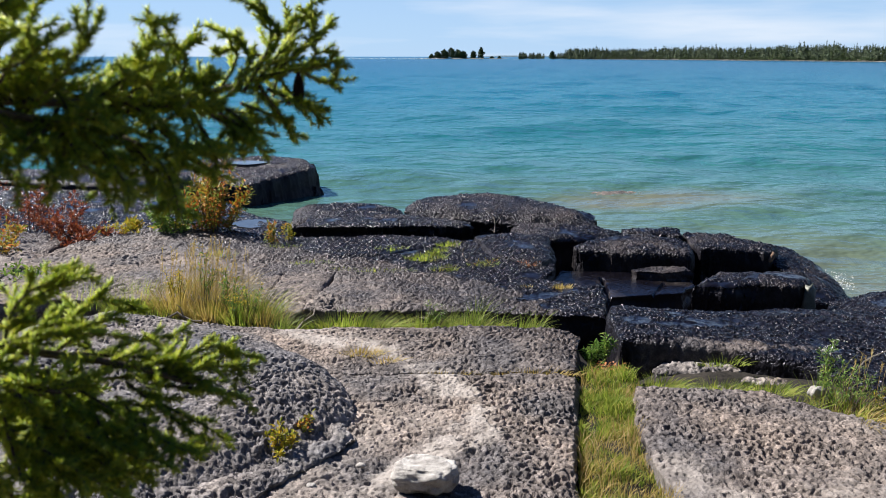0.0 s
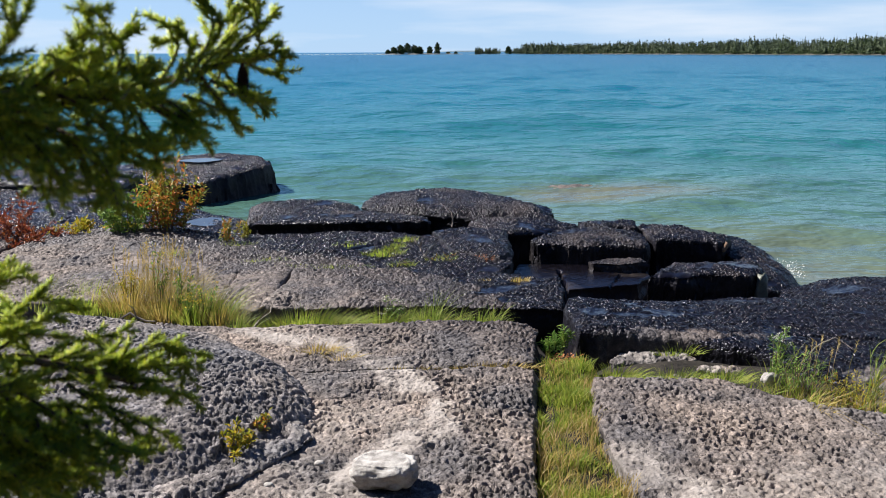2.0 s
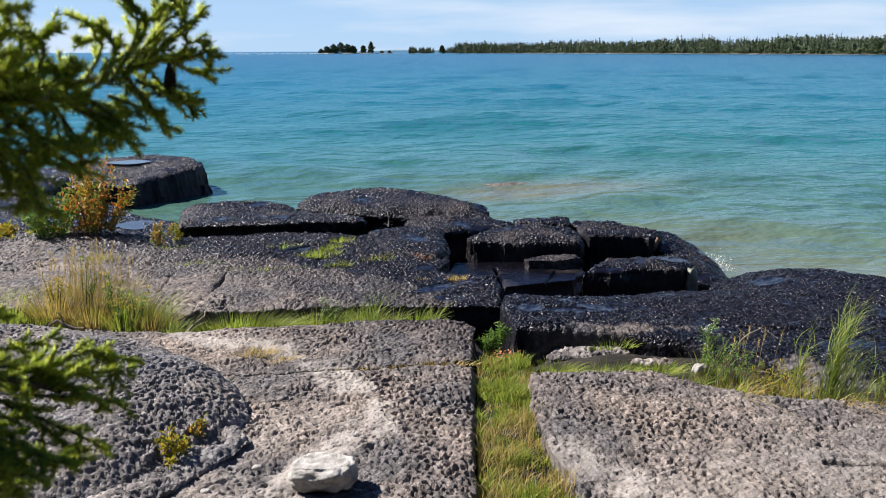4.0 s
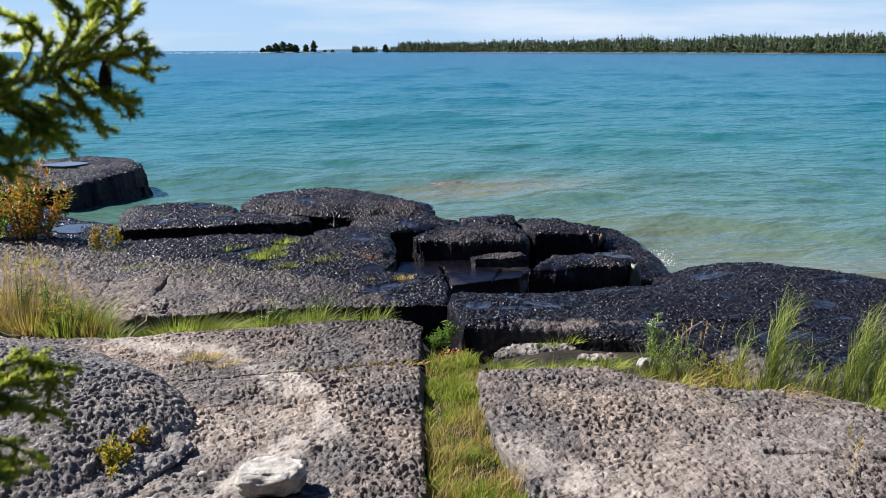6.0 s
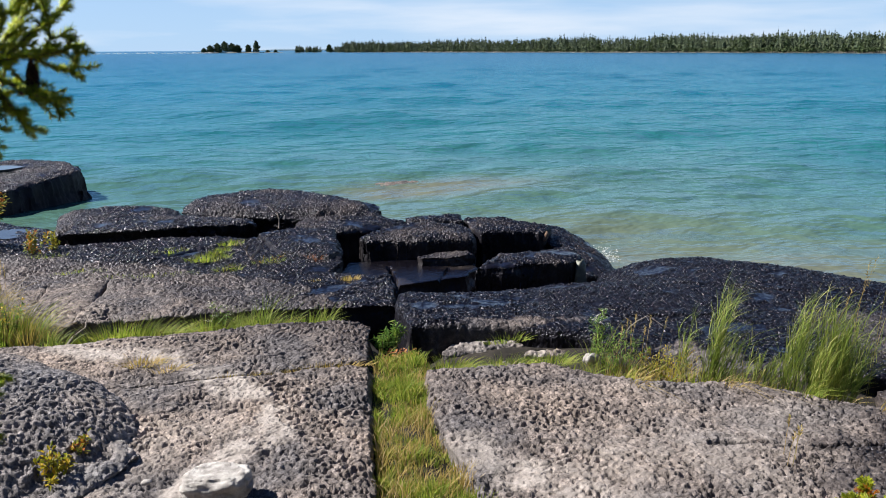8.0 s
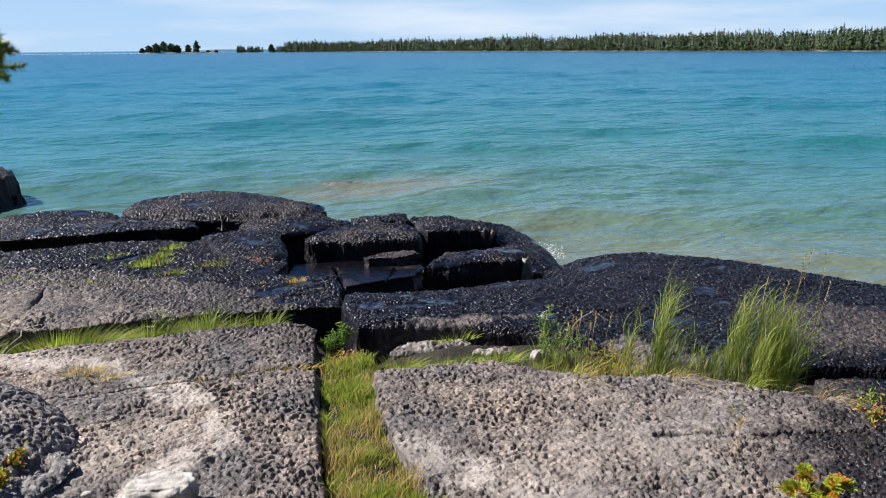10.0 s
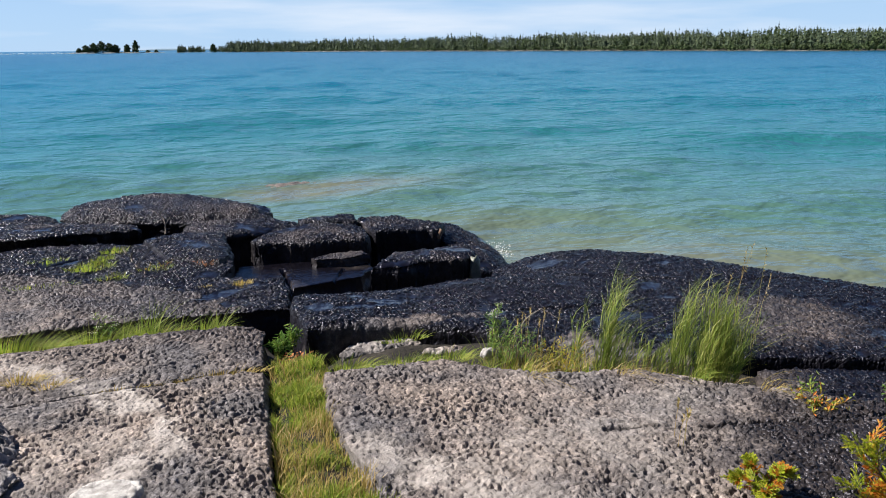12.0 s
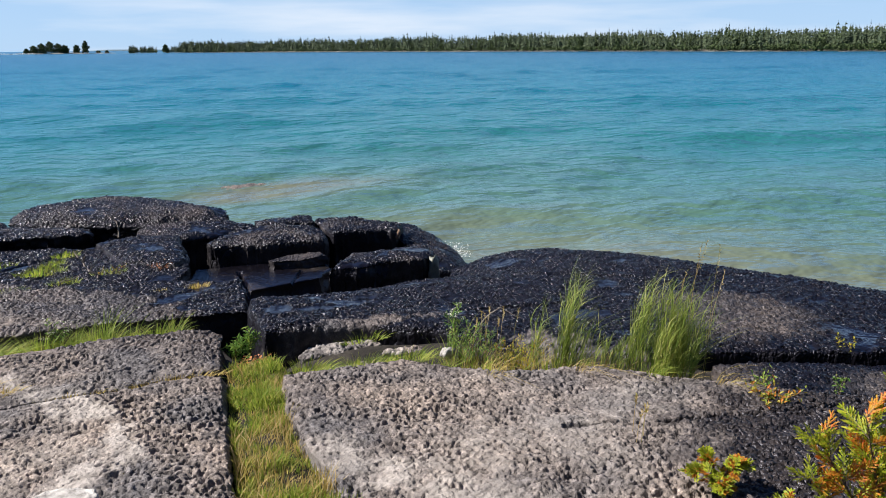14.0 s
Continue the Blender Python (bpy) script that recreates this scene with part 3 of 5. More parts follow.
def rock(name, outline, top, label, slope=(0, 0), depth=0.35, cell=0.0115, pit=0.014, pit_size=0.045, edge=0.03, rim=0.012,
         dome=(0, 1), lakeward=None, wobble=0.02, seed=1, cracks=(), wet=None, swell=0.02, flood=0.0, pale=0.0, category="rock slab", undercut=0.0, soft_sides=0.15, cool=0.0):
    """A slab with the given outline: pitted top, rounded rim and rough sides down to its bed."""
    xs, ys = [p[0] for p in outline], [p[1] for p in outline]
    cx, cy = sum(xs) / len(xs), sum(ys) / len(ys)
    rows = 8
    wall = cell * rows
    gx, gy = np.arange(min(xs) - wall - cell, max(xs) + wall + cell, cell), np.arange(min(ys) - wall - cell, max(ys) + wall + cell, cell)
    x, y = np.meshgrid(gx, gy)
    d = outline_distance(x, y, list(outline)) + wobble * fbm(x * 4, y * 4, 4, seed) + wobble * 0.4 * fbm(x * 18, y * 18, 3, seed + 3)
    dy_, dx_ = np.gradient(d, cell)
    size = np.hypot(dx_, dy_) + 1e-6
    dx_, dy_ = dx_ / size, dy_ / size
    worn, wash = worn_at(x, y), (wash_at(x, y) if wet is None else np.clip(wet + 0.25 * fbm(x * 3, y * 3, 4, seed), 0, 1))
    worn = np.maximum(worn, pale * smooth(-0.3, 0.5, fbm(x * 9, y * 9, 4, seed + 31)))
    # pits and knobs
    wx, wy = x + 0.012 * fbm(x * 22, y * 22, 2, 51), y + 0.012 * fbm(x * 22, y * 22, 2, 52)
    f1, tag = cells(wx / pit_size, wy / (pit_size * 0.85), 21 + seed)
    f2, tag2 = cells(wx / (pit_size * 0.5), wy / (pit_size * 0.45), 27 + seed)
    cluster = smooth(-0.25, 0.4, fbm(x * 2.6, y * 3.2, 5, 71))
    tag3 = (tag * 7.31) % 1.0
    hole = 0.24 + 0.24 * tag
    dense = (tag3 < 0.25 + 0.75 * cluster)
    bowl = np.sqrt(np.maximum(0, 1 - (f1 / (hole + 0.08)) ** 2))
    small = np.sqrt(np.maximum(0, 1 - (f2 / 0.46) ** 2))
    pits = -1.75 * bowl * dense * (0.4 + 0.6 * cluster) - 0.75 * small * (tag2 > 0.4) * (1 - 0.5 * cluster)
    groove = np.abs(fbm(x * 3.3 + 0.6 * fbm(x * 6, y * 6, 3, 64), y * 5.2, 4, 62 + seed))
    pits -= 1.1 * smooth(0.085, 0.01, groove) * smooth(-0.1, 0.35, fbm(x * 1.7, y * 1.7, 3, 66))
    pits += 0.12 * fbm(x * 34, y * 40, 3, 54) + 0.9 * fbm(x * 7, y * 9, 4, 57)
    knobs = 1.0 * np.sqrt(np.maximum(0, 1 - (f1 / 0.62) ** 2)) * (0.25 + 0.75 * tag) + 0.5 * np.sqrt(np.maximum(0, 1 - (f2 / 0.6) ** 2)) * tag2 - 0.6
    film = np.maximum(smooth(0.36, 0.56, fbm(x * 3.1, y * 4.1, 5, 44)) * smooth(0.92, 0.985, wash), flood)
    knobs = 1.05 * knobs + 0.45 * fbm(x * 9, y * 9, 3, 58)
    bead = smooth(0.3, 0.6, wash)
    z = pit * ((1 - bead) * pits * (1 - 0.75 * worn) + bead * (knobs * (1 - 0.7 * film) - 0.3 * film))
    z *= 1 - 0.85 * smooth(0.0, 0.12 * wall, d)
    z += swell * fbm(x * 1.1, y * 1.1, 4, seed + 9) + 0.25 * swell * fbm(x * 7, y * 7, 4, seed + 11)
    inside = np.maximum(-d, 0)
    z -= rim * np.exp(-inside / edge)
    z -= dome[0] * np.clip(1 - inside / dome[1], 0, 1) ** 2 * (1 if lakeward is None else smooth(lakeward, lakeward + 1.0, 0.5 * x + 0.87 * y))
    for line, width, deep in cracks:
        q = line_distance(x, y, line) + 0.012 * fbm(x * 15, y * 15, 3, 77)
        z -= deep * smooth(width, width * 0.3, q)
    z += top + slope[0] * (x - cx) + slope[1] * (y - cy)
    # sides
    out = np.clip(d, 0, wall)
    s = out / wall
    z -= depth * s ** 1.5
    strata = 0.035 * fbm(z * 16 + 3 * seed, 0.8 * (x + y), 3, seed + 15) + 0.012 * fbm(x * 11 + z * 17, y * 11 - z * 15, 3, seed + 19)
    pull = out * (1 - soft_sides) + np.where(d > 0, undercut * s - strata * smooth(0, 0.15, s), 0)
    px, py = x - dx_ * pull, y - dy_ * pull
    keep = ((d < wall) & ((np.hypot(x, y) > 2.62) | (cell > 0.03))).ravel()
    f = grid_faces(len(gx), len(gy))
    f = f[keep[f].all(axis=1)]
    used = np.zeros(x.size, bool)
    used[f] = True
    index = np.cumsum(used) - 1
    me = mesh_of(name, np.stack((px, py, z), -1).reshape(-1, 3)[used], index[f], LIMESTONE, True,
                 (("worn", (worn * (1 - wash)).ravel()[used]), ("wet", wash.ravel()[used]), ("film", film.ravel()[used]), ("side", (smooth(0.0, 0.12, s)).ravel()[used]), ("cool", np.full(int(used.sum()), cool))))
    return tagged(new(name, me), label, category, "limestone shelf")


# foreground slabs
rock("rock_slab", [(-1.05, 5.12), (-0.33, 5.19), (0.25, 5.23), (0.72, 5.13), (0.81, 4.98), (0.77, 4.7), (0.71, 4.40), (0.18, 4.36), (-0.47, 4.36), (-0.95, 4.42), (-1.6, 4.6), (-1.6, 5.3)],
     0.70, "grey pitted limestone slab with a straight broken edge", cell=0.0062, pit=0.016, pit_size=0.031, seed=1, edge=0.04, rim=0.02)
rock("rock_slab", [(0.70, 4.325), (0.64, 3.95), (0.58, 3.59), (0.52, 3.2), (0.47, 2.9), (0.46, 2.6), (-1.3, 2.5), (-1.5, 3.4), (-1.3, 4.5), (-1.2, 4.42), (-0.47, 4.32), (0.18, 4.325)],
     0.70, "grey pitted limestone slab with a pale worn path across it", cell=0.0062, pit=0.016, pit_size=0.031, seed=2, edge=0.03, rim=0.015)
rock("rock_slab", [(0.99, 4.17), (1.41, 4.13), (1.66, 4.08), (1.83, 3.90), (2.06, 3.70), (2.53, 3.58), (2.75, 3.36), (2.97, 3.10), (3.25, 2.80), (3.9, 2.45), (4.1, 1.4), (1.0, 1.5),
                   (0.86, 2.4), (0.89, 3.06), (0.87, 3.42), (0.91, 3.72)],
     0.70, "grey pitted limestone slab with pale sandy hollows and a crack", cell=0.0062, pit=0.016, pit_size=0.031, seed=3, edge=0.03, rim=0.015,
     cracks=((((1.95, 2.96), (2.2, 2.87), (2.45, 2.80), (2.99, 2.65), (3.4, 2.6)), 0.015, 0.05),))
rock("rock_slab", [(-2.2, 2.0), (-1.2, 2.55), (0.0, 2.72), (0.44, 2.70), (0.9, 2.66), (1.7, 2.2), (2.5, 1.2), (2.9, 0.2), (2.3, -1.3), (1.1, -2.2), (-0.6, -1.9), (-1.9, -2.4), (-2.9, -1.2), (-2.6, 1.0)],
     0.675, "broad grey limestone slab underfoot", wobble=0.06, cell=0.045, pit=0.01, pit_size=0.2, seed=28, depth=0.2)
# rounded mound beside the path
rock("rock_mound", [(-0.50, 3.95), (-0.47, 3.74), (-0.52, 3.52), (-0.74, 3.22), (-1.0, 2.95), (-1.5, 2.7), (-2.3, 2.9), (-2.7, 3.8), (-2.6, 4.9), (-2.1, 5.25), (-1.6, 5.05), (-1.05, 4.72), (-0.7, 4.35)],
     0.885, "rounded grey limestone mound, deeply pitted", depth=0.24, cell=0.0066, pit=0.015, pit_size=0.031, seed=4, cool=1.0, dome=(0.12, 0.65), edge=0.05, rim=0.045,
     cracks=((((-0.68, 4.2), (-0.80, 4.0), (-0.95, 3.7)), 0.014, 0.03), (((-1.9, 4.6), (-1.3, 4.1)), 0.014, 0.03)), category="rock")
rock("rock_ledge", [(-0.50, 3.62), (-0.42, 3.45), (-0.50, 3.30), (-0.75, 2.95), (-0.95, 2.6), (-1.6, 2.5), (-1.6, 3.0), (-0.9, 3.3)],
     0.755, "low pitted ledge at the foot of the mound", depth=0.12, cell=0.0075, pit=0.022, pit_size=0.034, seed=5, cool=0.9, edge=0.05, rim=0.03, category="rock")

# middle shelf
rock("rock_slab", [(-1.02, 5.74), (-0.36, 5.73), (0.32, 5.69), (1.10, 5.60), (1.17, 6.0), (1.24, 6.45), (0.81, 6.66), (0.05, 6.80), (-0.90, 6.84), (-0.985, 6.1)],
     0.63, "shelf slab, grey and dry turning black and wet lakeward", cell=0.009, pit=0.017, pit_size=0.042, seed=6, depth=0.32, slope=(-0.01, -0.015), edge=0.03, rim=0.015)
rock("rock_slab", [(-1.06, 5.76), (-1.00, 6.1), (-0.91, 6.84), (-1.34, 6.94), (-1.95, 7.10), (-2.9, 7.1), (-3.6, 6.9), (-3.6, 5.9), (-2.4, 6.0), (-1.36, 5.98)],
     0.63, "dry grey shelf slab among grass", cell=0.0115, pit=0.014, pit_size=0.040, seed=7, depth=0.25, cracks=((((-1.34, 6.90), (-1.35, 6.2)), 0.012, 0.04),))
rock("rock_slab", [(-1.95, 7.15), (-1.34, 6.98), (-0.88, 6.88), (0.05, 6.84), (0.80, 6.72), (0.93, 7.0), (1.02, 8.30), (0.60, 8.42), (0.18, 8.33), (-0.52, 8.60), (-1.43, 8.46), (-1.75, 8.55), (-2.4, 8.9), (-3.6, 8.9), (-3.8, 7.2)],
     0.585, "broad flat shelf slab with moss in its joints, black and wet lakeward", cell=0.0105, pit=0.018, pit_size=0.046, seed=8, depth=0.35, slope=(0, -0.01),
     cracks=((((-1.9, 7.4), (-0.7, 7.55), (0.2, 8.25)), 0.03, 0.02),))
rock("rock_slab", [(0.30, 8.30), (0.45, 7.45), (0.83, 7.08), (0.94, 7.3), (1.02, 8.28), (0.7, 8.40)],
     0.66, "raised wet black slab with a broken end", cell=0.0105, pit=0.016, pit_size=0.045, seed=9, depth=0.35, edge=0.08, rim=0.04)

# outer slabs above the water
rock("rock_slab", [(-1.53, 8.72), (-0.6, 8.66), (0.25, 8.72), (0.27, 9.0), (-0.3, 9.62), (-0.75, 9.75), (-1.55, 9.6)],
     0.63, "black wet layered slab with a shadowed undercut", cell=0.0115, pit=0.017, pit_size=0.045, wobble=0.045, seed=10, depth=0.2, edge=0.05, rim=0.03, wet=1.0, undercut=0.06, slope=(0, -0.07))
rock("rock_slab", [(-1.76, 9.3), (-0.55, 9.66), (-0.5, 10.3), (-0.75, 10.6), (-1.35, 10.75), (-1.85, 10.4)],
     0.60, "black wet slab covered in glistening knobs", cell=0.0125, pit=0.017, pit_size=0.045, wobble=0.045, seed=11, depth=0.65, edge=0.1, rim=0.05, dome=(0.06, 0.4), wet=1.0)
rock("rock_slab", [(-0.47, 10.3), (0.16, 10.80), (0.7, 10.7), (1.07, 10.42), (1.68, 9.50), (1.60, 9.08), (1.1, 9.12), (0.51, 9.14), (-0.41, 9.62)],
     0.69, "black wet crest slab, highest of the outer rocks", cell=0.0125, pit=0.015, pit_size=0.045, seed=12, depth=0.16, edge=0.08, rim=0.05, dome=(0.05, 0.35), wet=1.0, undercut=0.03, wobble=0.07)
rock("rock_slab", [(-0.36, 9.75), (0.2, 10.5), (0.9, 10.4), (1.56, 9.5), (1.52, 9.2), (0.53, 9.24)],
     0.50, "dark base under the crest slab", cell=0.03, pit=0.017, pit_size=0.045, seed=13, depth=0.6, wet=1.0)
rock("rock_slab", [(0.72, 9.2), (1.59, 9.32), (1.84, 8.75), (1.75, 8.58), (1.20, 8.34), (1.03, 8.34), (0.70, 8.78)],
     0.60, "black wet slab leaning over a dark gap", cell=0.0115, pit=0.017, pit_size=0.045, wobble=0.045, seed=14, depth=0.45, edge=0.07, rim=0.04, wet=1.0)
rock("rock_block", [(1.24, 8.02), (1.27, 7.85), (1.75, 7.72), (2.28, 7.70), (2.40, 7.95), (2.40, 8.40), (1.86, 8.58), (1.43, 8.35)],
     0.60, "massive wet block with a dark broken front", cell=0.0105, pit=0.019, pit_size=0.045, wobble=0.045, seed=15, depth=0.5, edge=0.06, rim=0.04, wet=1.0, category="rock block")
rock("rock_block", [(1.86, 8.62), (2.42, 8.50), (2.48, 8.85), (1.9, 8.9)],
     0.60, "small wet block behind a larger one", cell=0.0125, pit=0.019, pit_size=0.045, wobble=0.045, seed=16, depth=0.5, edge=0.05, rim=0.03, wet=1.0, category="rock block")
rock("rock_block", [(2.50, 8.74), (2.92, 8.70), (3.26, 8.20), (3.12, 7.92), (2.80, 7.94), (2.49, 7.99)],
     0.575, "wet block with a flat top and square front", cell=0.0105, pit=0.019, pit_size=0.045, wobble=0.045, seed=17, depth=0.5, edge=0.05, rim=0.02, wet=1.0, slope=(-0.03, 0), category="rock block")
rock("rock_block", [(3.16, 8.05), (3.35, 8.75), (3.75, 8.95), (3.95, 8.3), (3.75, 7.2), (3.3, 7.2)],
     0.36, "black wet rock sloping into the waves", cell=0.0125, pit=0.017, pit_size=0.045, wobble=0.045, seed=18, depth=0.6, edge=0.15, rim=0.08, slope=(-0.36, 0.12), wet=1.0, category="rock block")
rock("rock_block", [(2.00, 6.62), (2.18, 6.82), (2.30, 7.02), (3.03, 7.02), (2.97, 6.62), (2.80, 6.52), (2.3, 6.56)],
     0.60, "long wet block lying across the gap", cell=0.011, pit=0.016, pit_size=0.045, wobble=0.045, seed=19, depth=0.38, edge=0.05, rim=0.035, wet=1.0, category="rock block")
rock("rock_slab", [(0.96, 7.4), (0.90, 6.85), (1.25, 6.72), (1.36, 6.86), (2.02, 6.98), (2.2, 7.3), (2.2, 7.7), (1.1, 7.8)],
     0.40, "low smooth slab under a film of water", cell=0.0115, pit=0.003, pit_size=0.09, seed=20, depth=0.4, edge=0.03, rim=0.01, wet=1.0, swell=0.008, flood=0.95,
     cracks=((((1.36, 6.7), (1.42, 7.5)), 0.025, 0.08), (((1.7, 6.8), (1.95, 7.3)), 0.015, 0.03)))
rock("rock_slab", [(2.55, 7.15), (2.5, 7.85), (3.2, 7.85), (3.3, 7.1)],
     0.30, "dark sunken slab between the blocks", cell=0.03, pit=0.015, pit_size=0.06, seed=21, depth=0.5, wet=1.0)

# headland across the joint
rock("rock_headland", [(1.28, 6.06), (1.10, 5.5), (1.08, 4.94), (1.36, 4.90), (1.70, 4.86), (2.05, 4.62), (2.35, 4.25), (2.7, 4.0), (3.05, 3.78), (3.4, 3.72), (3.75, 3.62), (4.3, 3.38), (5.3, 3.0), (6.2, 2.75),
                       (6.7, 3.3), (6.6, 4.6), (6.1, 5.6), (5.6, 6.4), (5.1, 7.0), (4.4, 7.4), (3.8, 7.35), (3.35, 7.1), (3.08, 6.55), (2.0, 6.4)],
     0.56, "broad black headland rock, wet and knobbly, rounding into the lake", cell=0.0112, pit=0.018, pit_size=0.045, seed=22, depth=0.6, slope=(-0.055, -0.012),
     dome=(0.26, 1.0), lakeward=5.4, edge=0.06, rim=0.03, category="rock",
     cracks=((((2.4, 5.0), (3.2, 4.9)), 0.03, 0.03), (((3.3, 5.9), (4.3, 5.4), (5.4, 5.2)), 0.025, 0.03)))
rock("rock_slab", [(3.32, 3.42), (3.55, 3.05), (3.85, 2.78), (4.6, 2.4), (6.0, 2.0), (6.5, 2.6), (5.3, 2.92), (4.3, 3.29), (3.75, 3.53), (3.4, 3.62)],
     0.50, "dark damp slab below the headland", cell=0.012, pit=0.016, pit_size=0.045, seed=29, depth=0.3, slope=(-0.03, 0.0), wet=0.95, edge=0.06, rim=0.03)

# outer shelf beyond the shrubs
rock("rock_block", [(-4.5, 13.8), (-3.2, 13.7), (-2.7, 14.45), (-2.32, 15.2), (-2.6, 15.9), (-3.4, 16.4), (-4.5, 15.9), (-5.3, 14.8)],
     0.46, "large flat-topped black rock standing in the lake", cell=0.024, pit=0.022, pit_size=0.07, wobble=0.08, seed=23, depth=0.85, edge=0.1, rim=0.05, wet=0.93, soft_sides=0.7, slope=(0, 0.06), category="rock")
rock("rock_slab", [(-9.5, 14.8), (-5.4, 14.0), (-4.2, 12.6), (-3.0, 11.5), (-2.3, 10.4), (-1.8, 9.9), (-1.62, 9.2), (-1.6, 8.75), (-2.5, 9.0), (-3.8, 9.0), (-9.5, 9.6)],
     0.46, "low dark shelf with standing water", cell=0.03, pit=0.022, pit_size=0.07, seed=24, depth=0.7, edge=0.1, rim=0.05)
rock("rock_slab", [(-9.6, 9.4), (-3.9, 8.9), (-3.9, 6.2), (-5, 5.0), (-9.6, 5.0)],
     0.52, "flat grey shelf among low shrubs", cell=0.035, pit=0.02, pit_size=0.08, seed=25, depth=0.3)
rock("rock_slab", [(-4.0, 12.0), (-8.0, 13.2), (-8.2, 13.9), (-5.0, 14.0), (-4.0, 13.2)],
     0.56, "thin dark slab lying on the shelf", cell=0.03, pit=0.022, pit_size=0.08, seed=27, depth=0.15, wet=1.0)
# submerged rock
rock("rock", [(2.1, 15.3), (2.6, 14.7), (3.5, 14.6), (4.1, 14.0), (4.4, 14.4), (3.4, 15.4)],
     0.035, "brown rock just breaking the waves", cell=0.05, pit=0.02, pit_size=0.09, seed=26, depth=0.5, edge=0.2, rim=0.05, dome=(0.08, 0.5), wet=0.3, category="rock")


def pool(outline, z, label):
    """A film of standing water in a hollow of the rock."""
    pts = []
    n = len(outline)
    for i in range(n):
        p0, p1, p2, p3 = (Vector(outline[(i + k) % n]) for k in (-1, 0, 1, 2))
        for s in (0, 0.25, 0.5, 0.75):
            pts.append(0.5 * ((2 * p1) + (p2 - p0) * s + (2 * p0 - 5 * p1 + 4 * p2 - p3) * s * s + (3 * p1 - p0 - 3 * p2 + p3) * s ** 3))
    pts = [p + Vector((random.uniform(-1, 1), random.uniform(-1, 1))) * 0.012 for p in pts]
    m = len(pts)
    verts = [(p.x, p.y, z) for p in pts] + [(p.x, p.y, z - 0.03) for p in pts]
    faces = [tuple(range(m))] + [(i, i + m, (i + 1) % m + m, (i + 1) % m) for i in range(m)]
    tagged(part("rock_pool", mesh_of("rock_pool", verts, faces, POOL)), label, "rock pool", "rock pools")


pool([(-3.95, 15.2), (-3.6, 15.55), (-3.2, 15.3), (-3.5, 14.95)], 0.508, "shallow pool reflecting the sky on a flat rock")
pool([(-2.5, 9.7), (-2.3, 10.0), (-2.0, 9.75), (-2.2, 9.45)], 0.47, "shallow pool of lake water among black rocks")

# ---- loose stones ----
def boulder(name, at, size, mat, label, seed, group="", flat=0.0, turn=0.0, tilt=0.0, detail=4, category="stone", rough=0.16):
    """A worn stone: a ball of triangles pushed in and out by noise, flattened on top and below."""
    bm = bmesh.new()
    bmesh.ops.create_icosphere(bm, subdivisions=detail, radius=1.0)
    off = Vector((seed * 3.1, seed * 1.7, seed * 0.9))
    for v in bm.verts:
        n = v.co.normalized()
        r = 1 + rough * 1.6 * noise.noise(n * 1.3 + off) + rough * noise.noise(n * 2.9 + off) + rough * 0.35 * noise.noise(n * 8 + off) + rough * 0.16 * noise.noise(n * 20 + off)
        c = n * r
        c.x, c.y = math.copysign(abs(c.x) ** 0.82, c.x), math.copysign(abs(c.y) ** 0.82, c.y)
        if flat:
            c.z = min(c.z, flat + 0.12 * noise.noise(n * 4 + off)) if c.z > 0 else max(c.z, -0.8)
        v.co = c
    bmesh.ops.transform(bm, matrix=pose(*at, 0, tilt, turn) @ Matrix.Diagonal((*size, 1)), verts=bm.verts)
    me = bpy.data.meshes.new(name)
    bm.to_mesh(me)
    bm.free()
    me.polygons.foreach_set("use_smooth", [True] * len(me.polygons))
    me.materials.append(mat)
    return tagged(new(name, me), label, category, group)


boulder("white_stone", (-0.10, 3.07, 0.752), (0.128, 0.095, 0.070), PALE_STONE, "pale grey limestone rock lying loose on the slab", 3, flat=0.6, turn=-12, rough=0.16, detail=5)
boulder("pebble", (-0.37, 3.22, 0.71), (0.022, 0.016, 0.011), PALE_STONE, "small pale pebble on the pitted slab", 5, "pebbles", detail=2)
boulder("pebble", (-0.55, 3.05, 0.71), (0.02, 0.016, 0.012), PALE_STONE, "small pale pebble on the pitted slab", 6, "pebbles", detail=2)
for n, (ring, top, pl, words) in enumerate((
        ([(1.30, 4.42), (1.42, 4.36), (1.66, 4.38), (1.70, 4.47), (1.58, 4.54), (1.36, 4.50)], 0.572, 0.1, "flat grey stone sunk in grass"),
        ([(1.66, 4.56), (1.78, 4.48), (1.98, 4.52), (2.0, 4.60), (1.85, 4.66), (1.70, 4.64)], 0.578, 0.7, "flat pale stone sunk in grass"),
        ([(1.26, 4.80), (1.5, 4.74), (1.72, 4.78), (1.70, 4.88), (1.4, 4.92)], 0.582, 0.5, "flat weathered stone with a pale top"),
        ([(2.10, 4.02), (2.3, 3.92), (2.56, 3.94), (2.6, 4.08), (2.35, 4.16)], 0.575, 0.1, "flat grey stone behind the grass"))):
    tagged(rock("flat_stone", ring, top, words, depth=0.12, cell=0.007, pit=0.018, pit_size=0.032, seed=70 + n, wet=0.0, pale=pl, edge=0.05, rim=0.035, wobble=0.06, swell=0.03), group="flat stones", category="stone")
boulder("white_chip", (1.93, 4.14, 0.66), (0.04, 0.03, 0.035), PALE_STONE, "small white stone among grass stems", 10, detail=3, rough=0.3)
boulder("rusty_chip", (3.12, 7.93, 0.49), (0.03, 0.05, 0.06), RUSTY_STONE, "rust-coloured broken rock face between black blocks", 14, turn=20, tilt=32, detail=2, rough=0.08)
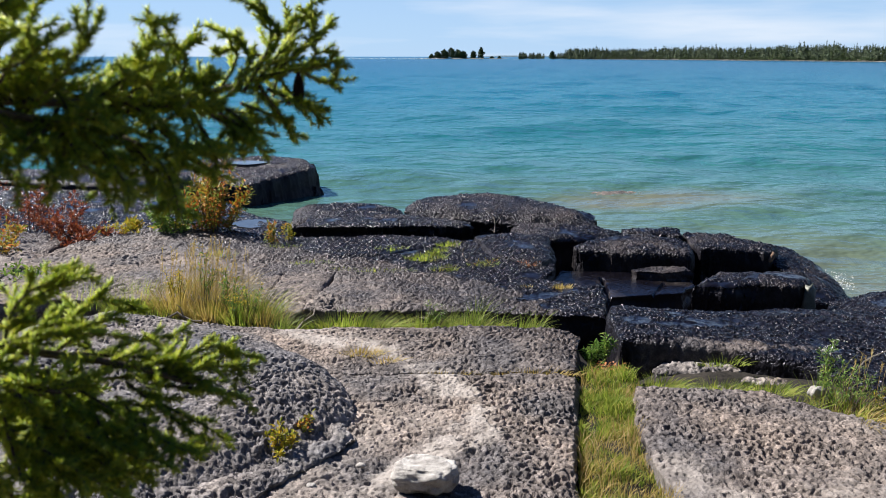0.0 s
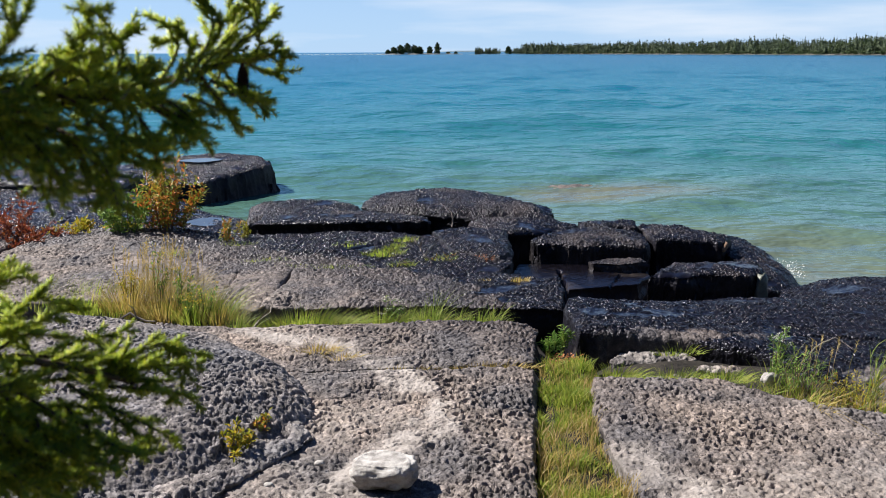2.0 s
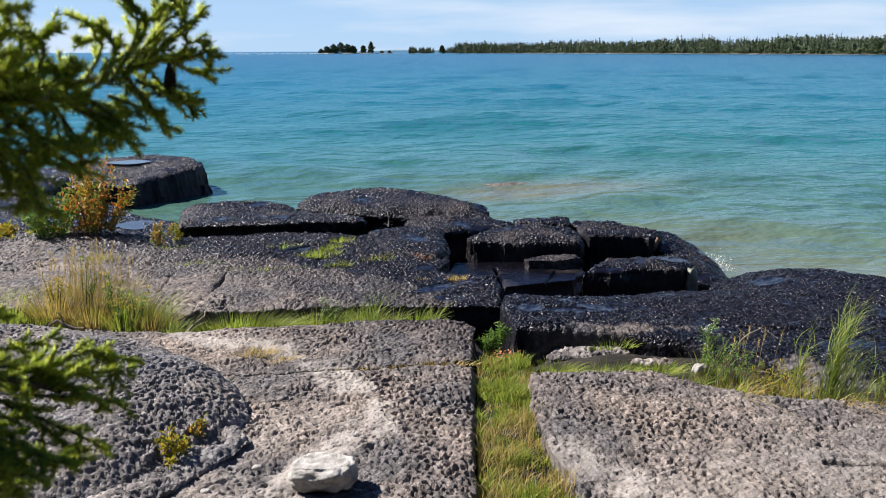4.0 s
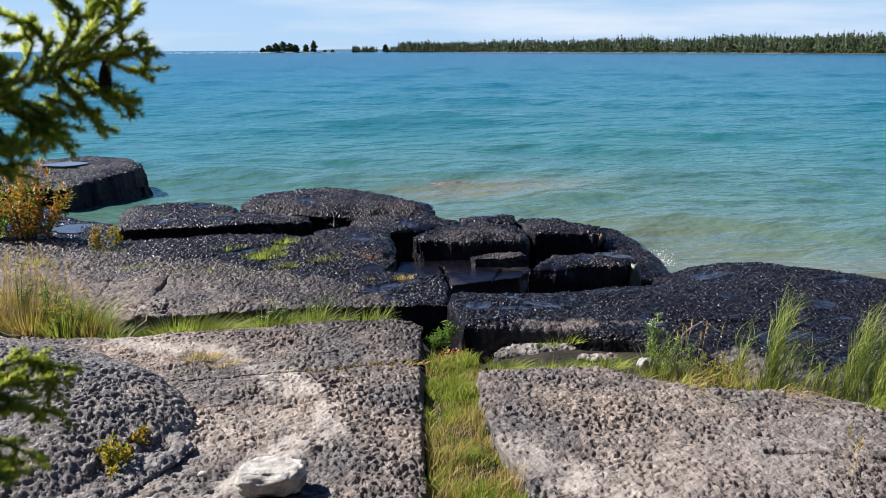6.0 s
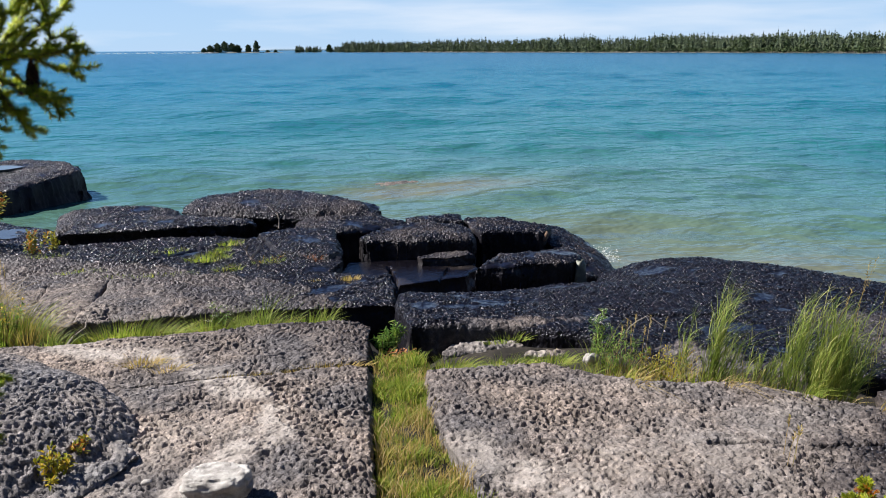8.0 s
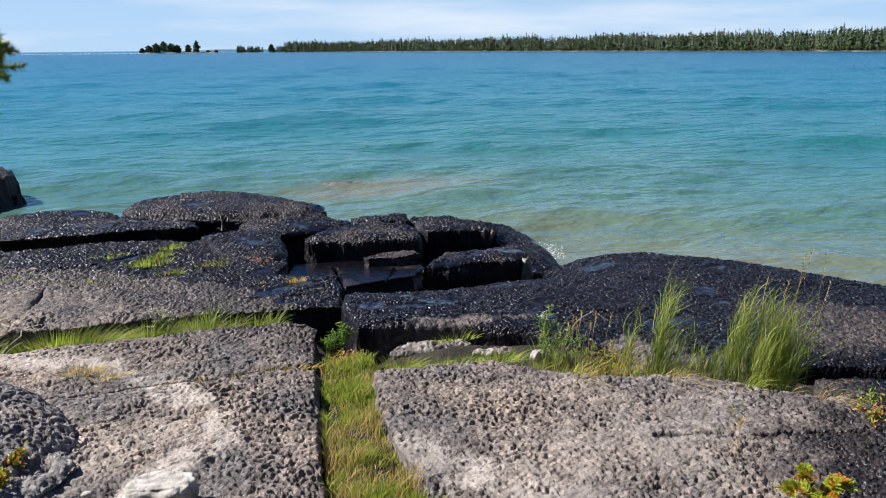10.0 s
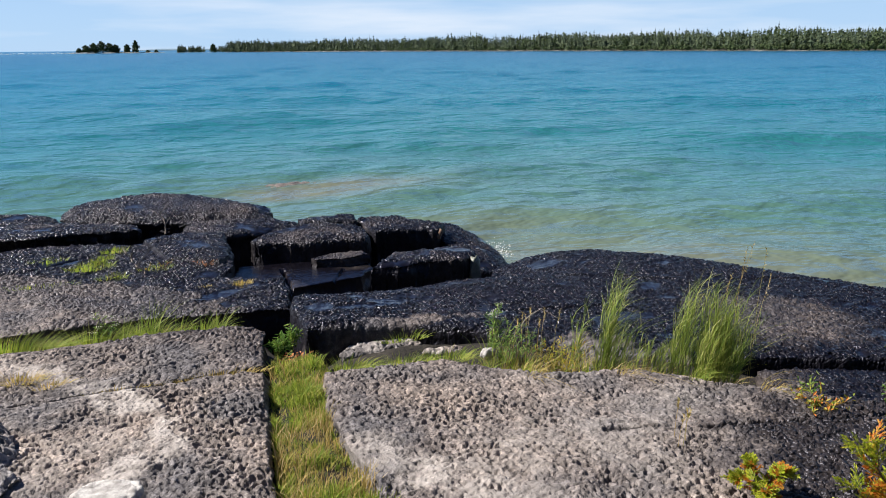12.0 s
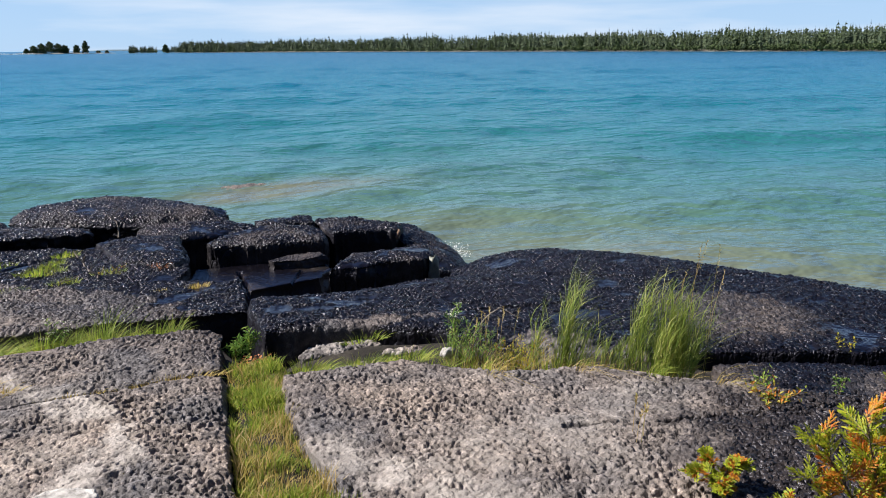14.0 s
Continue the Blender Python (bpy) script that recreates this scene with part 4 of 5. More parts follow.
boulder("pale_face", (2.93, 6.575, 0.44), (0.06, 0.035, 0.13), ALGAE_STONE, "pale algae-grey broken end of a block", 16, turn=25, detail=3, rough=0.25)
rock("dark_stone", [(1.72, 7.42), (1.95, 7.36), (2.22, 7.42), (2.2, 7.54), (1.9, 7.58), (1.7, 7.5)], 0.50, "dark wedge of rock lying on the low slab", depth=0.1, cell=0.012, pit=0.008, seed=81, wet=0.9, category="stone")


# ---- grasses ----
def blades(roots, heights, mat_name, mat, width=0.004, wind=(0.25, -0.05), spread=0.45, curl=0.5, seed=0):
    """Many bent tapering blades as one mesh."""
    rng = np.random.RandomState(seed)
    n = len(roots)
    roots, heights = np.asarray(roots, float), np.asarray(heights, float)
    a = rng.uniform(0, 2 * math.pi, n)
    lean = np.stack((np.cos(a), np.sin(a)), -1) * (spread * rng.uniform(0.1, 1.0, n))[:, None] + np.array(wind) * rng.uniform(0.4, 1.3, n)[:, None]
    side = np.stack((-np.sin(a + 0.7), np.cos(a + 0.7)), -1)
    w = width * rng.uniform(0.6, 1.3, n)
    segs = 4
    verts = np.zeros((n, 2 * segs + 1, 3))
    for k in range(segs + 1):
        s = k / segs
        bend = s * (0.25 + curl * 1.2 * s)
        centre = roots.copy()
        centre[:, :2] += lean * (heights * bend)[:, None]
        centre[:, 2] += heights * (s - 0.32 * curl * s * s * (0.6 + np.linalg.norm(lean, axis=1)))
        if k < segs:
            off = side * (w * (1 - 0.75 * s * s))[:, None] * 0.5
            verts[:, 2 * k, :2], verts[:, 2 * k + 1, :2] = centre[:, :2] - off, centre[:, :2] + off
            verts[:, 2 * k, 2] = verts[:, 2 * k + 1, 2] = centre[:, 2]
        else:
            verts[:, 2 * segs] = centre
    base = (np.arange(n) * (2 * segs + 1))[:, None]
    tris = []
    for k in range(segs - 1):
        tris += [(2 * k, 2 * k + 1, 2 * k + 3), (2 * k, 2 * k + 3, 2 * k + 2)]
    tris.append((2 * segs - 2, 2 * segs - 1, 2 * segs))
    faces = np.concatenate([base + np.array(t)[None, :] for t in tris])
    return mesh_of(mat_name, verts.reshape(-1, 3), faces, mat)


def disc(rng, x, y, z, r, n, ry=None):
    a, q = rng.uniform(0, 2 * math.pi, n), np.sqrt(rng.uniform(0, 1, n))
    return np.stack((x + r * q * np.cos(a), y + (ry or r) * q * np.sin(a), np.full(n, z)), -1)


def tuft(x, y, z, r, n, h, mat, label, seed, name="grass_tuft", group="grass tufts", **more):
    rng = np.random.RandomState(seed)
    roots = disc(rng, x, y, z, r, n, more.pop("ry", None))
    me = blades(roots, h * (0.22 + 0.78 * rng.uniform(0, 1.0, n) ** 1.7), name, mat, seed=seed, **more)
    t = thing(name, (x, y, z), label, "grass", group)
    tagged(part("blade_mass", me, t), kind="stuff")
    return t


def seed_heads(x, y, z, r, n, h, label, seed):
    """Thin dry stalks with feathery heads."""
    rng = np.random.RandomState(seed)
    pile = Pile()
    for _ in range(n):
        a, q = rng.uniform(0, 6.28), r * math.sqrt(rng.rand())
        px, py, hh = x + q * math.cos(a), y + q * math.sin(a), h * rng.uniform(0.7, 1.05)
        lx, ly = rng.uniform(0.0, 0.2) * hh, rng.uniform(-0.1, 0.1) * hh
        pile.add(*tube(((px, py, z), (px + lx * 0.4, py + ly * 0.4, z + hh * 0.6), (px + lx, py + ly, z + hh)), (0.0014, 0.0011, 0.0007), 3))
        for k in range(12):
            s = 0.78 + 0.24 * k / 12
            ang = rng.uniform(0, 6.28)
            c = Vector((px + lx * s, py + ly * s, z + hh * s))
            e = c + Vector((math.cos(ang) * 0.012, math.sin(ang) * 0.012, 0.016))
            pile.add((c, c + Vector((0.0025, 0, 0.008)), e), ((0, 1, 2),))
    t = thing("seeding_grass", (x, y, z), label, "grass", "seeding grasses")
    tagged(part("stalk_mass", pile.mesh("stalk_mass", DRY_GRASS), t), kind="stuff")


def build_joint_grass():
    """The grass that fills the joint between the two foreground slabs."""
    rng = np.random.RandomState(5)
    for count, low, high, mat, near, label, sd in ((15000, 0.03, 0.085, GREEN_GRASS, 0.25, "green grass filling the joint between the slabs", 1),
                                                   (3200, 0.05, 0.125, DRY_GRASS, 1.0, "straw-coloured dry grass in the joint between the slabs", 2)):
        y = 4.55 - 2.6 * rng.uniform(0, 1, count) ** (0.9 if near < 1 else 0.62)
        left = np.interp(y, (1.9, 2.9, 3.2, 3.59, 3.95, 4.32, 4.7), (0.44, 0.49, 0.54, 0.60, 0.66, 0.72, 0.80))
        right = np.interp(y, (1.9, 2.4, 3.06, 3.42, 3.72, 4.17, 4.3, 4.7), (0.93, 0.90, 0.91, 0.87, 0.90, 0.97, 1.06, 1.02))
        x = left + (right - left) * rng.uniform(0.0, 1.0, count)
        clump = fbm(x * 7, y * 7, 3, 70 + sd) * 1.6
        z = 0.60 + 0.02 * clump
        h = (low + (high - low) * rng.uniform(0, 1, count)) * (1 + 0.45 * clump) * np.interp(y, (2.2, 3.2, 4.6), (1.25, 1.0, 0.8))
        me = blades(np.stack((x, y, z), -1), h, "joint_grass", mat, 0.0040, (0.0, 0.0), 0.85, 0.55, 20 + sd)
        tagged(part("joint_grass", me), label, "grass", kind="stuff")


build_joint_grass()
SOD = (((0.72, 4.2), 0.2), ((0.75, 3.4), 0.24), ((0.70, 2.6), 0.26))
for n, ((sx, sy), r) in enumerate(SOD):
    boulder("sod", (sx, sy, 0.55), (r * 0.72, 0.62, 0.07), SOIL, "dark sod under the grass in the joint", 30 + n, "sods", detail=3, category="soil")

# low green strip at the foot of the middle shelf
rng0 = np.random.RandomState(77)
for n, (x, y, z, rx, ry, count, h, mat) in enumerate((
        (-0.66, 5.47, 0.57, 0.42, 0.10, 1100, 0.15, GREEN_GRASS), (-0.16, 5.47, 0.57, 0.26, 0.08, 560, 0.14, GREEN_GRASS), (0.14, 5.47, 0.57, 0.24, 0.08, 420, 0.14, GREEN_GRASS), (0.5, 5.46, 0.57, 0.18, 0.07, 160, 0.12, GREEN_GRASS),
        (1.15, 4.34, 0.59, 0.17, 0.10, 620, 0.09, GREEN_GRASS), (1.45, 4.30, 0.60, 0.22, 0.07, 520, 0.075, GREEN_GRASS), (1.72, 4.27, 0.60, 0.18, 0.07, 420, 0.09, GREEN_GRASS),
        (0.80, 4.50, 0.58, 0.08, 0.12, 200, 0.14, GREEN_GRASS), (1.62, 4.70, 0.60, 0.16, 0.05, 160, 0.07, GREEN_GRASS),
        (0.45, 4.345, 0.67, 0.30, 0.02, 240, 0.06, DRY_GRASS), (-0.05, 4.35, 0.675, 0.2, 0.02, 60, 0.035, DRY_GRASS),
        (-0.50, 4.62, 0.69, 0.13, 0.05, 260, 0.085, DRY_GRASS), (-0.36, 4.50, 0.69, 0.10, 0.04, 120, 0.06, DRY_GRASS))):
    tuft(x, y, z, rx, count, h, mat, "short green grass along a rock joint" if mat is GREEN_GRASS else "dry yellowed grass in a crack of the slab", 100 + n, ry=ry, wind=(0.08, -0.03), spread=1.1, curl=0.9, width=0.0036)
# upright tufts before the middle shelf
for n, (x, y, h, count) in enumerate(((0.14, 5.48, 0.30, 60), (0.20, 5.48, 0.36, 70), (-0.16, 5.48, 0.24, 40), (0.02, 5.48, 0.26, 50), (0.60, 5.45, 0.24, 90), (0.5, 5.45, 0.2, 50), (-0.7, 5.47, 0.22, 40), (-1.12, 5.42, 0.24, 130), (-1.05, 5.36, 0.20, 110), (0.36, 5.5, 0.22, 30))):
    tuft(x, y, 0.55, 0.05, count, h, REED_GRASS, "upright bright green tuft at the foot of the shelf", 140 + n, wind=(0.12, 0), spread=0.55, curl=0.8, width=0.0042)

# golden grass and herbs left of the shelf
for n, (x, y, r, count, h, mat) in enumerate(((-2.25, 6.05, 0.30, 800, 0.24, GREEN_GRASS), (-1.92, 6.00, 0.26, 1500, 0.35, GOLD_GRASS), (-1.65, 5.85, 0.24, 1100, 0.28, GOLD_GRASS), (-1.40, 5.72, 0.22, 700, 0.30, GREEN_GRASS),
                                              (-2.7, 6.2, 0.3, 360, 0.24, GREEN_GRASS), (-1.78, 6.3, 0.24, 520, 0.28, GOLD_GRASS), (-1.25, 5.6, 0.13, 240, 0.26, GOLD_GRASS), (-2.0, 5.72, 0.25, 300, 0.18, GREEN_GRASS))):
    tuft(x, y, 0.56, r, count, h, mat, "golden dry grass on the shelf edge" if mat is GOLD_GRASS else "rough green grass on the shelf edge", 160 + n, wind=(0.2, -0.02), width=0.0034, spread=0.85, curl=0.6)
seed_heads(-1.9, 6.1, 0.6, 0.25, 40, 0.44, "brown seeding grass stalks on the shelf", 41)
seed_heads(-1.65, 5.9, 0.6, 0.22, 40, 0.4, "brown seeding grass stalks on the shelf", 42)

# moss and sparse grass on the shelf
for n, (x, y, rx, ry, count, h) in enumerate(((-0.18, 7.50, 0.20, 0.13, 420, 0.07), (0.02, 8.05, 0.12, 0.10, 180, 0.06), (-0.52, 7.88, 0.16, 0.08, 160, 0.05), (-0.08, 7.75, 0.1, 0.1, 200, 0.06), (-0.60, 7.0, 0.36, 0.06, 240, 0.05),
                                              (-1.2, 7.3, 0.25, 0.07, 120, 0.05), (-0.02, 7.02, 0.12, 0.06, 160, 0.08), (0.32, 7.2, 0.14, 0.05, 120, 0.07), (0.9, 6.40, 0.09, 0.05, 160, 0.05), (0.63, 6.40, 0.05, 0.03, 70, 0.04),
                                              (-1.6, 8.0, 0.2, 0.08, 90, 0.05), (-0.95, 7.05, 0.2, 0.05, 110, 0.05), (-2.1, 7.6, 0.2, 0.1, 110, 0.07))):
    mat = DRY_GRASS if n in (8, 9) else GREEN_GRASS
    tuft(x, y, 0.575 if n not in (8, 9) else 0.60, rx, count, h, mat, "low mossy grass in a joint of the shelf" if mat is GREEN_GRASS else "small tawny tuft on black rock", 190 + n, ry=ry, wind=(0.03, 0), spread=0.8, width=0.006)

# tall windblown grass behind the right slab
def reed_tuft(x, y, z, r, stalks, h, wind, label, seed):
    """Leafy grass stalks bent over by the wind, with long blades streaming to one side."""
    rng = np.random.RandomState(seed)
    foot = disc(rng, x, y, z, r, stalks)
    tall = h * rng.uniform(0.55, 1.0, stalks)
    way = np.stack((wind * rng.uniform(0.2, 0.8, stalks) + rng.normal(0, 0.06, stalks), -0.25 * wind + rng.normal(0, 0.09, stalks)), -1)
    roots, sizes = [foot], [tall * 0.9]
    for s in np.linspace(0.05, 0.82, 12):
        p = foot.copy()
        p[:, :2] += way * (tall * s * (0.15 + 1.0 * s))[:, None]
        p[:, 2] += tall * s * (0.96 - 0.12 * s)
        roots.append(p)
        sizes.append(tall * rng.uniform(0.26, 0.46, stalks))
    me = blades(np.concatenate(roots), np.concatenate(sizes), "grass_tuft", REED_GRASS, 0.0030, (wind * 1.0, -0.2 * wind), 0.42, 0.9, seed)
    t = thing("grass_tuft", (x, y, z), label, "grass", "grass tufts")
    tagged(part("blade_mass", me, t), kind="stuff")


for n, (x, y, r, stalks, h, w) in enumerate(((2.47, 3.80, 0.04, 26, 0.66, 0.26), (2.34, 3.88, 0.04, 7, 0.50, 0.22), (2.54, 3.76, 0.07, 18, 0.36, 0.28), (2.68, 3.66, 0.10, 26, 0.30, 0.28),
                                             (2.80, 3.58, 0.05, 26, 0.64, 0.26), (2.92, 3.48, 0.07, 46, 0.62, 0.24), (2.98, 3.42, 0.08, 50, 0.52, 0.22), (2.90, 3.48, 0.12, 54, 0.36, 0.24))):
    reed_tuft(x, y, 0.58, r, stalks, h, w, "tall green windblown grass behind the slab", 260 + n)
for n, (x, y, r, count, h, mat, w) in enumerate((
        (2.46, 3.76, 0.15, 110, 0.20, GREEN_GRASS, 0.2), (2.80, 3.52, 0.16, 110, 0.20, GREEN_GRASS, 0.2), (2.38, 3.80, 0.18, 130, 0.18, DRY_GRASS, 0.2), (2.64, 3.66, 0.20, 140, 0.18, DRY_GRASS, 0.2),
        (2.15, 3.92, 0.16, 70, 0.14, DRY_GRASS, 0.2), (2.92, 3.42, 0.14, 120, 0.16, DRY_GRASS, 0.2))):
    tuft(x, y, 0.58, r, count, h, mat, "low green grass at the foot of tall tufts" if mat is not DRY_GRASS else "dry straw at the foot of tall grass", 220 + n, wind=(0.62 * w, -0.06 * w), spread=0.2 if mat is not DRY_GRASS else 0.75, curl=0.95, width=0.0040)
# low mixed herbs near the white stone
for n, (x, y, r, count, h, mat) in enumerate(((1.95, 4.02, 0.16, 160, 0.15, GREEN_GRASS), (2.0, 3.98, 0.18, 260, 0.16, DRY_GRASS), (2.12, 3.96, 0.18, 160, 0.17, GREEN_GRASS), (1.78, 4.05, 0.10, 160, 0.14, GREEN_GRASS), (2.0, 4.2, 0.10, 80, 0.32, REED_GRASS), (2.28, 3.9, 0.14, 120, 0.18, DRY_GRASS))):
    tuft(x, y, 0.58, r, count, h, mat, "low mixed grass beside a small white stone", 240 + n, wind=(0.10, -0.03), spread=0.85, curl=0.7)
seed_heads(2.15, 4.05, 0.6, 0.14, 7, 0.30, "thin brown stalks among the grass", 43)
seed_heads(3.0, 3.5, 0.6, 0.2, 5, 0.74, "thin brown stalks above the tall grass", 44)
# straw hanging over the slab
for n, (x, y, h) in enumerate(((2.42, 3.52, 0.22), (2.72, 3.30, 0.22), (1.98, 3.66, 0.12), (2.95, 3.05, 0.2))):
    tuft(x, y, 0.69, 0.05, 30, h, DRY_GRASS if n != 1 else GREEN_GRASS, "yellowed straw lying over the slab edge", 250 + n, wind=(0.4, -0.7), spread=0.8, curl=1.2, width=0.003)
seed_heads(2.15, 2.72, 0.69, 0.06, 4, 0.2, "thin dry stalks rooted in a crack", 45)


# ---- shrubs and herbs ----
def leaf(pile, p, way, up, length, width):
    """One folded oval leaf."""
    way, up = Vector(way).normalized(), Vector(up)
    side = way.cross(up)
    side = side.normalized() if side.length > 1e-4 else way.orthogonal().normalized()
    lift = side.cross(way) * (width * 0.25)
    p = Vector(p)
    a, b, c = p + way * length * 0.4, p + way * length * 0.75, p + way * length
    pile.add((p, a - side * width * 0.5 + lift, b - side * width * 0.35 + lift, c, b + side * width * 0.35 + lift, a + side * width * 0.5 + lift, a),
             ((0, 1, 6), (1, 2, 3, 6), (6, 3, 4, 5), (0, 6, 5)))


def shrub(name, x, y, z, r, h, stems, per_stem, size, mat, label, seed, category="shrub", group="", wind=0.1, narrow=0.45, flowers=None):
    rng = np.random.RandomState(seed)
    t = thing(name, (x, y, z), label, category, group)
    wood, crown, bloom = Pile(), Pile(), Pile()
    for _ in range(stems):
        a, q = rng.uniform(0, 6.28), rng.uniform(0.15, 1.0)
        top = Vector((x + r * q * math.cos(a) + wind * h * 0.5, y + r * q * math.sin(a), z + h * rng.uniform(0.55, 1.0) * (1.1 - 0.35 * q)))
        foot = Vector((x + 0.25 * r * q * math.cos(a), y + 0.25 * r * q * math.sin(a), z - 0.03))
        mid = foot.lerp(top, 0.5) + Vector((0, 0, 0.08 * h))
        wood.add(*tube((foot, mid, top), (0.0045 * h + 0.0012, 0.003 * h + 0.001, 0.0008), 4))
        for k in range(per_stem):
            s = rng.uniform(0.22, 1.0)
            p = foot.lerp(mid, s * 2) if s < 0.5 else mid.lerp(top, s * 2 - 1)
            d = Vector(rng.normal(0, 1, 3)) + Vector((0, 0, 0.5))
            p = p + d.normalized() * rng.uniform(0, 0.09) * r
            leaf(crown, p, d, Vector(rng.normal(0, 0.5, 3)) + Vector((0, 0, 1)), size * rng.uniform(0.6, 1.3), size * narrow)
        if flowers:
            for k in range(14):
                p = top + Vector((rng.normal(0, 0.02), rng.normal(0, 0.02), rng.uniform(-0.004, 0.006)))
                leaf(bloom, p, Vector(rng.normal(0, 1, 3)), (0, 0, 1), 0.009, 0.007)
    part("branchwork", wood.mesh("branchwork", BARK), t)
    tagged(part("foliage", crown.mesh("foliage", mat), t), kind="stuff")
    if flowers:
        tagged(part("blossom", bloom.mesh("blossom", flowers), t), kind="stuff")
    return t


shrub("autumn_shrub", -2.45, 8.85, 0.46, 0.46, 0.86, 34, 58, 0.055, LEAF_MIX, "shrub turning orange and yellow on the rock shelf", 301, wind=0.05)
shrub("autumn_shrub", -2.85, 8.75, 0.46, 0.35, 0.66, 22, 55, 0.05, LEAF_GREEN, "green shrub beside the orange one on the shelf", 302)
shrub("small_shrub", -1.70, 8.15, 0.54, 0.12, 0.28, 9, 26, 0.035, LEAF_MIX, "small yellow-orange plant in a rock joint", 303)
shrub("small_shrub", -1.58, 8.3, 0.54, 0.09, 0.22, 6, 20, 0.035, LEAF_GOLD, "small yellow plant in a rock joint", 304)
for n, (x, y, r, h, mat) in enumerate(((-4.7, 9.4, 0.6, 0.6, LEAF_RED), (-4.05, 8.9, 0.45, 0.5, LEAF_RED), (-5.4, 9.0, 0.6, 0.7, LEAF_RED), (-3.7, 8.5, 0.4, 0.3, LEAF_RED), (-5.9, 10.4, 0.7, 0.7, LEAF_RED),
                                       (-3.4, 8.95, 0.4, 0.25, LEAF_GOLD), (-3.0, 9.05, 0.3, 0.2, LEAF_GOLD), (-4.4, 8.2, 0.5, 0.4, LEAF_MIX), (-5.2, 7.6, 0.6, 0.5, LEAF_GREEN), (-3.6, 6.6, 0.4, 0.35, LEAF_GREEN))):
    shrub("low_shrub", x, y, 0.45, r, h * 0.85, 17, 34, 0.050, mat, "low red-leaved shrub on the shelf" if mat is LEAF_RED else "low yellow-green shrub on the shelf", 310 + n, group="low shrubs")
shrub("goldenrod", -1.55, 5.75, 0.58, 0.12, 0.36, 9, 24, 0.035, LEAF_GREEN, "grey-green herb with yellow flower heads", 330, "herb", "flowering herbs", narrow=0.25, flowers=FLOWER)
shrub("goldenrod", -1.78, 5.92, 0.58, 0.12, 0.46, 6, 22, 0.035, LEAF_GREEN, "herb with flat yellow flower heads in dry grass", 331, "herb", "flowering herbs", narrow=0.25, flowers=FLOWER)
shrub("goldenrod", -1.38, 5.68, 0.58, 0.10, 0.30, 6, 22, 0.03, LEAF_GREEN, "grey-green herb with yellow flower heads", 332, "herb", "flowering herbs", narrow=0.25, flowers=FLOWER)
shrub("goldenrod", -1.98, 5.98, 0.58, 0.16, 0.34, 11, 26, 0.03, LEAF_GOLD, "herb with flat yellow flower heads in dry grass", 345, "herb", "flowering herbs", narrow=0.25, flowers=FLOWER)
shrub("goldenrod", -1.50, 5.66, 0.58, 0.16, 0.22, 14, 26, 0.026, LEAF_GREEN, "grey-green herb with yellow flower heads", 346, "herb", "flowering herbs", narrow=0.25, flowers=FLOWER)
shrub("white_herb", -0.10, 5.52, 0.53, 0.10, 0.24, 7, 14, 0.03, LEAF_GREEN, "low herb with small white flowers by the shelf", 333, "herb", "flowering herbs", narrow=0.25, flowers=WHITE_FLOWER)
shrub("white_herb", 2.02, 4.28, 0.60, 0.06, 0.40, 5, 34, 0.035, LEAF_GREEN, "tall leafy herb with pale fluffy heads", 334, "herb", "flowering herbs", narrow=0.2, flowers=WHITE_FLOWER)
shrub("bushy_herb", 2.06, 4.06, 0.58, 0.20, 0.27, 20, 26, 0.026, LEAF_GREEN, "bushy grey-green herb among dry grass", 347, "herb", "flowering herbs", narrow=0.22)
shrub("bushy_herb", 2.30, 3.92, 0.58, 0.18, 0.20, 18, 24, 0.024, LEAF_GOLD, "low yellowish herb among dry grass", 348, "herb", "flowering herbs", narrow=0.22)
shrub("leafy_herb", 0.95, 4.86, 0.56, 0.07, 0.20, 7, 30, 0.04, LEAF_GREEN, "fresh green leafy herb in the dark joint", 335, "herb", narrow=0.28)
shrub("leafy_herb", 0.86, 4.82, 0.56, 0.05, 0.16, 5, 26, 0.04, LEAF_GREEN, "fresh green leafy herb in the dark joint", 336, "herb", narrow=0.28)
shrub("crevice_shrub", -0.72, 3.30, 0.70, 0.10, 0.16, 12, 24, 0.026, LEAF_GOLD, "small yellow-brown creeping plant in the mound's crevice", 337, "herb")
shrub("crevice_shrub", -0.66, 3.48, 0.72, 0.07, 0.12, 8, 20, 0.026, LEAF_MIX, "small yellow-brown creeping plant in the mound's crevice", 338, "herb")
shrub("small_shrub", 3.02, 2.82, 0.66, 0.18, 0.10, 14, 22, 0.026, LEAF_MIX, "low brownish plant in a damp hollow", 339, "herb")
shrub("small_shrub", 3.15, 2.98, 0.62, 0.07, 0.16, 5, 12, 0.024, LEAF_GREEN, "thin green seedling by a dark hollow", 340, "herb")
shrub("small_shrub", 4.3, 3.45, 0.50, 0.08, 0.14, 5, 12, 0.024, LEAF_GOLD, "small yellow plant on the headland", 341, "herb")
shrub("small_shrub", 3.7, 3.0, 0.52, 0.06, 0.14, 4, 12, 0.024, LEAF_GREEN, "thin green seedling by a dark hollow", 342, "herb")
shrub("small_shrub", 0.35, 7.25, 0.57, 0.22, 0.05, 14, 8, 0.02, LEAF_MIX, "row of small reddish rosettes along a joint", 343, "herb")
shrub("small_shrub", 0.72, 7.12, 0.60, 0.12, 0.05, 12, 8, 0.018, DEAD_LEAF, "dried pale leaves caught on the ledge", 344, "herb")


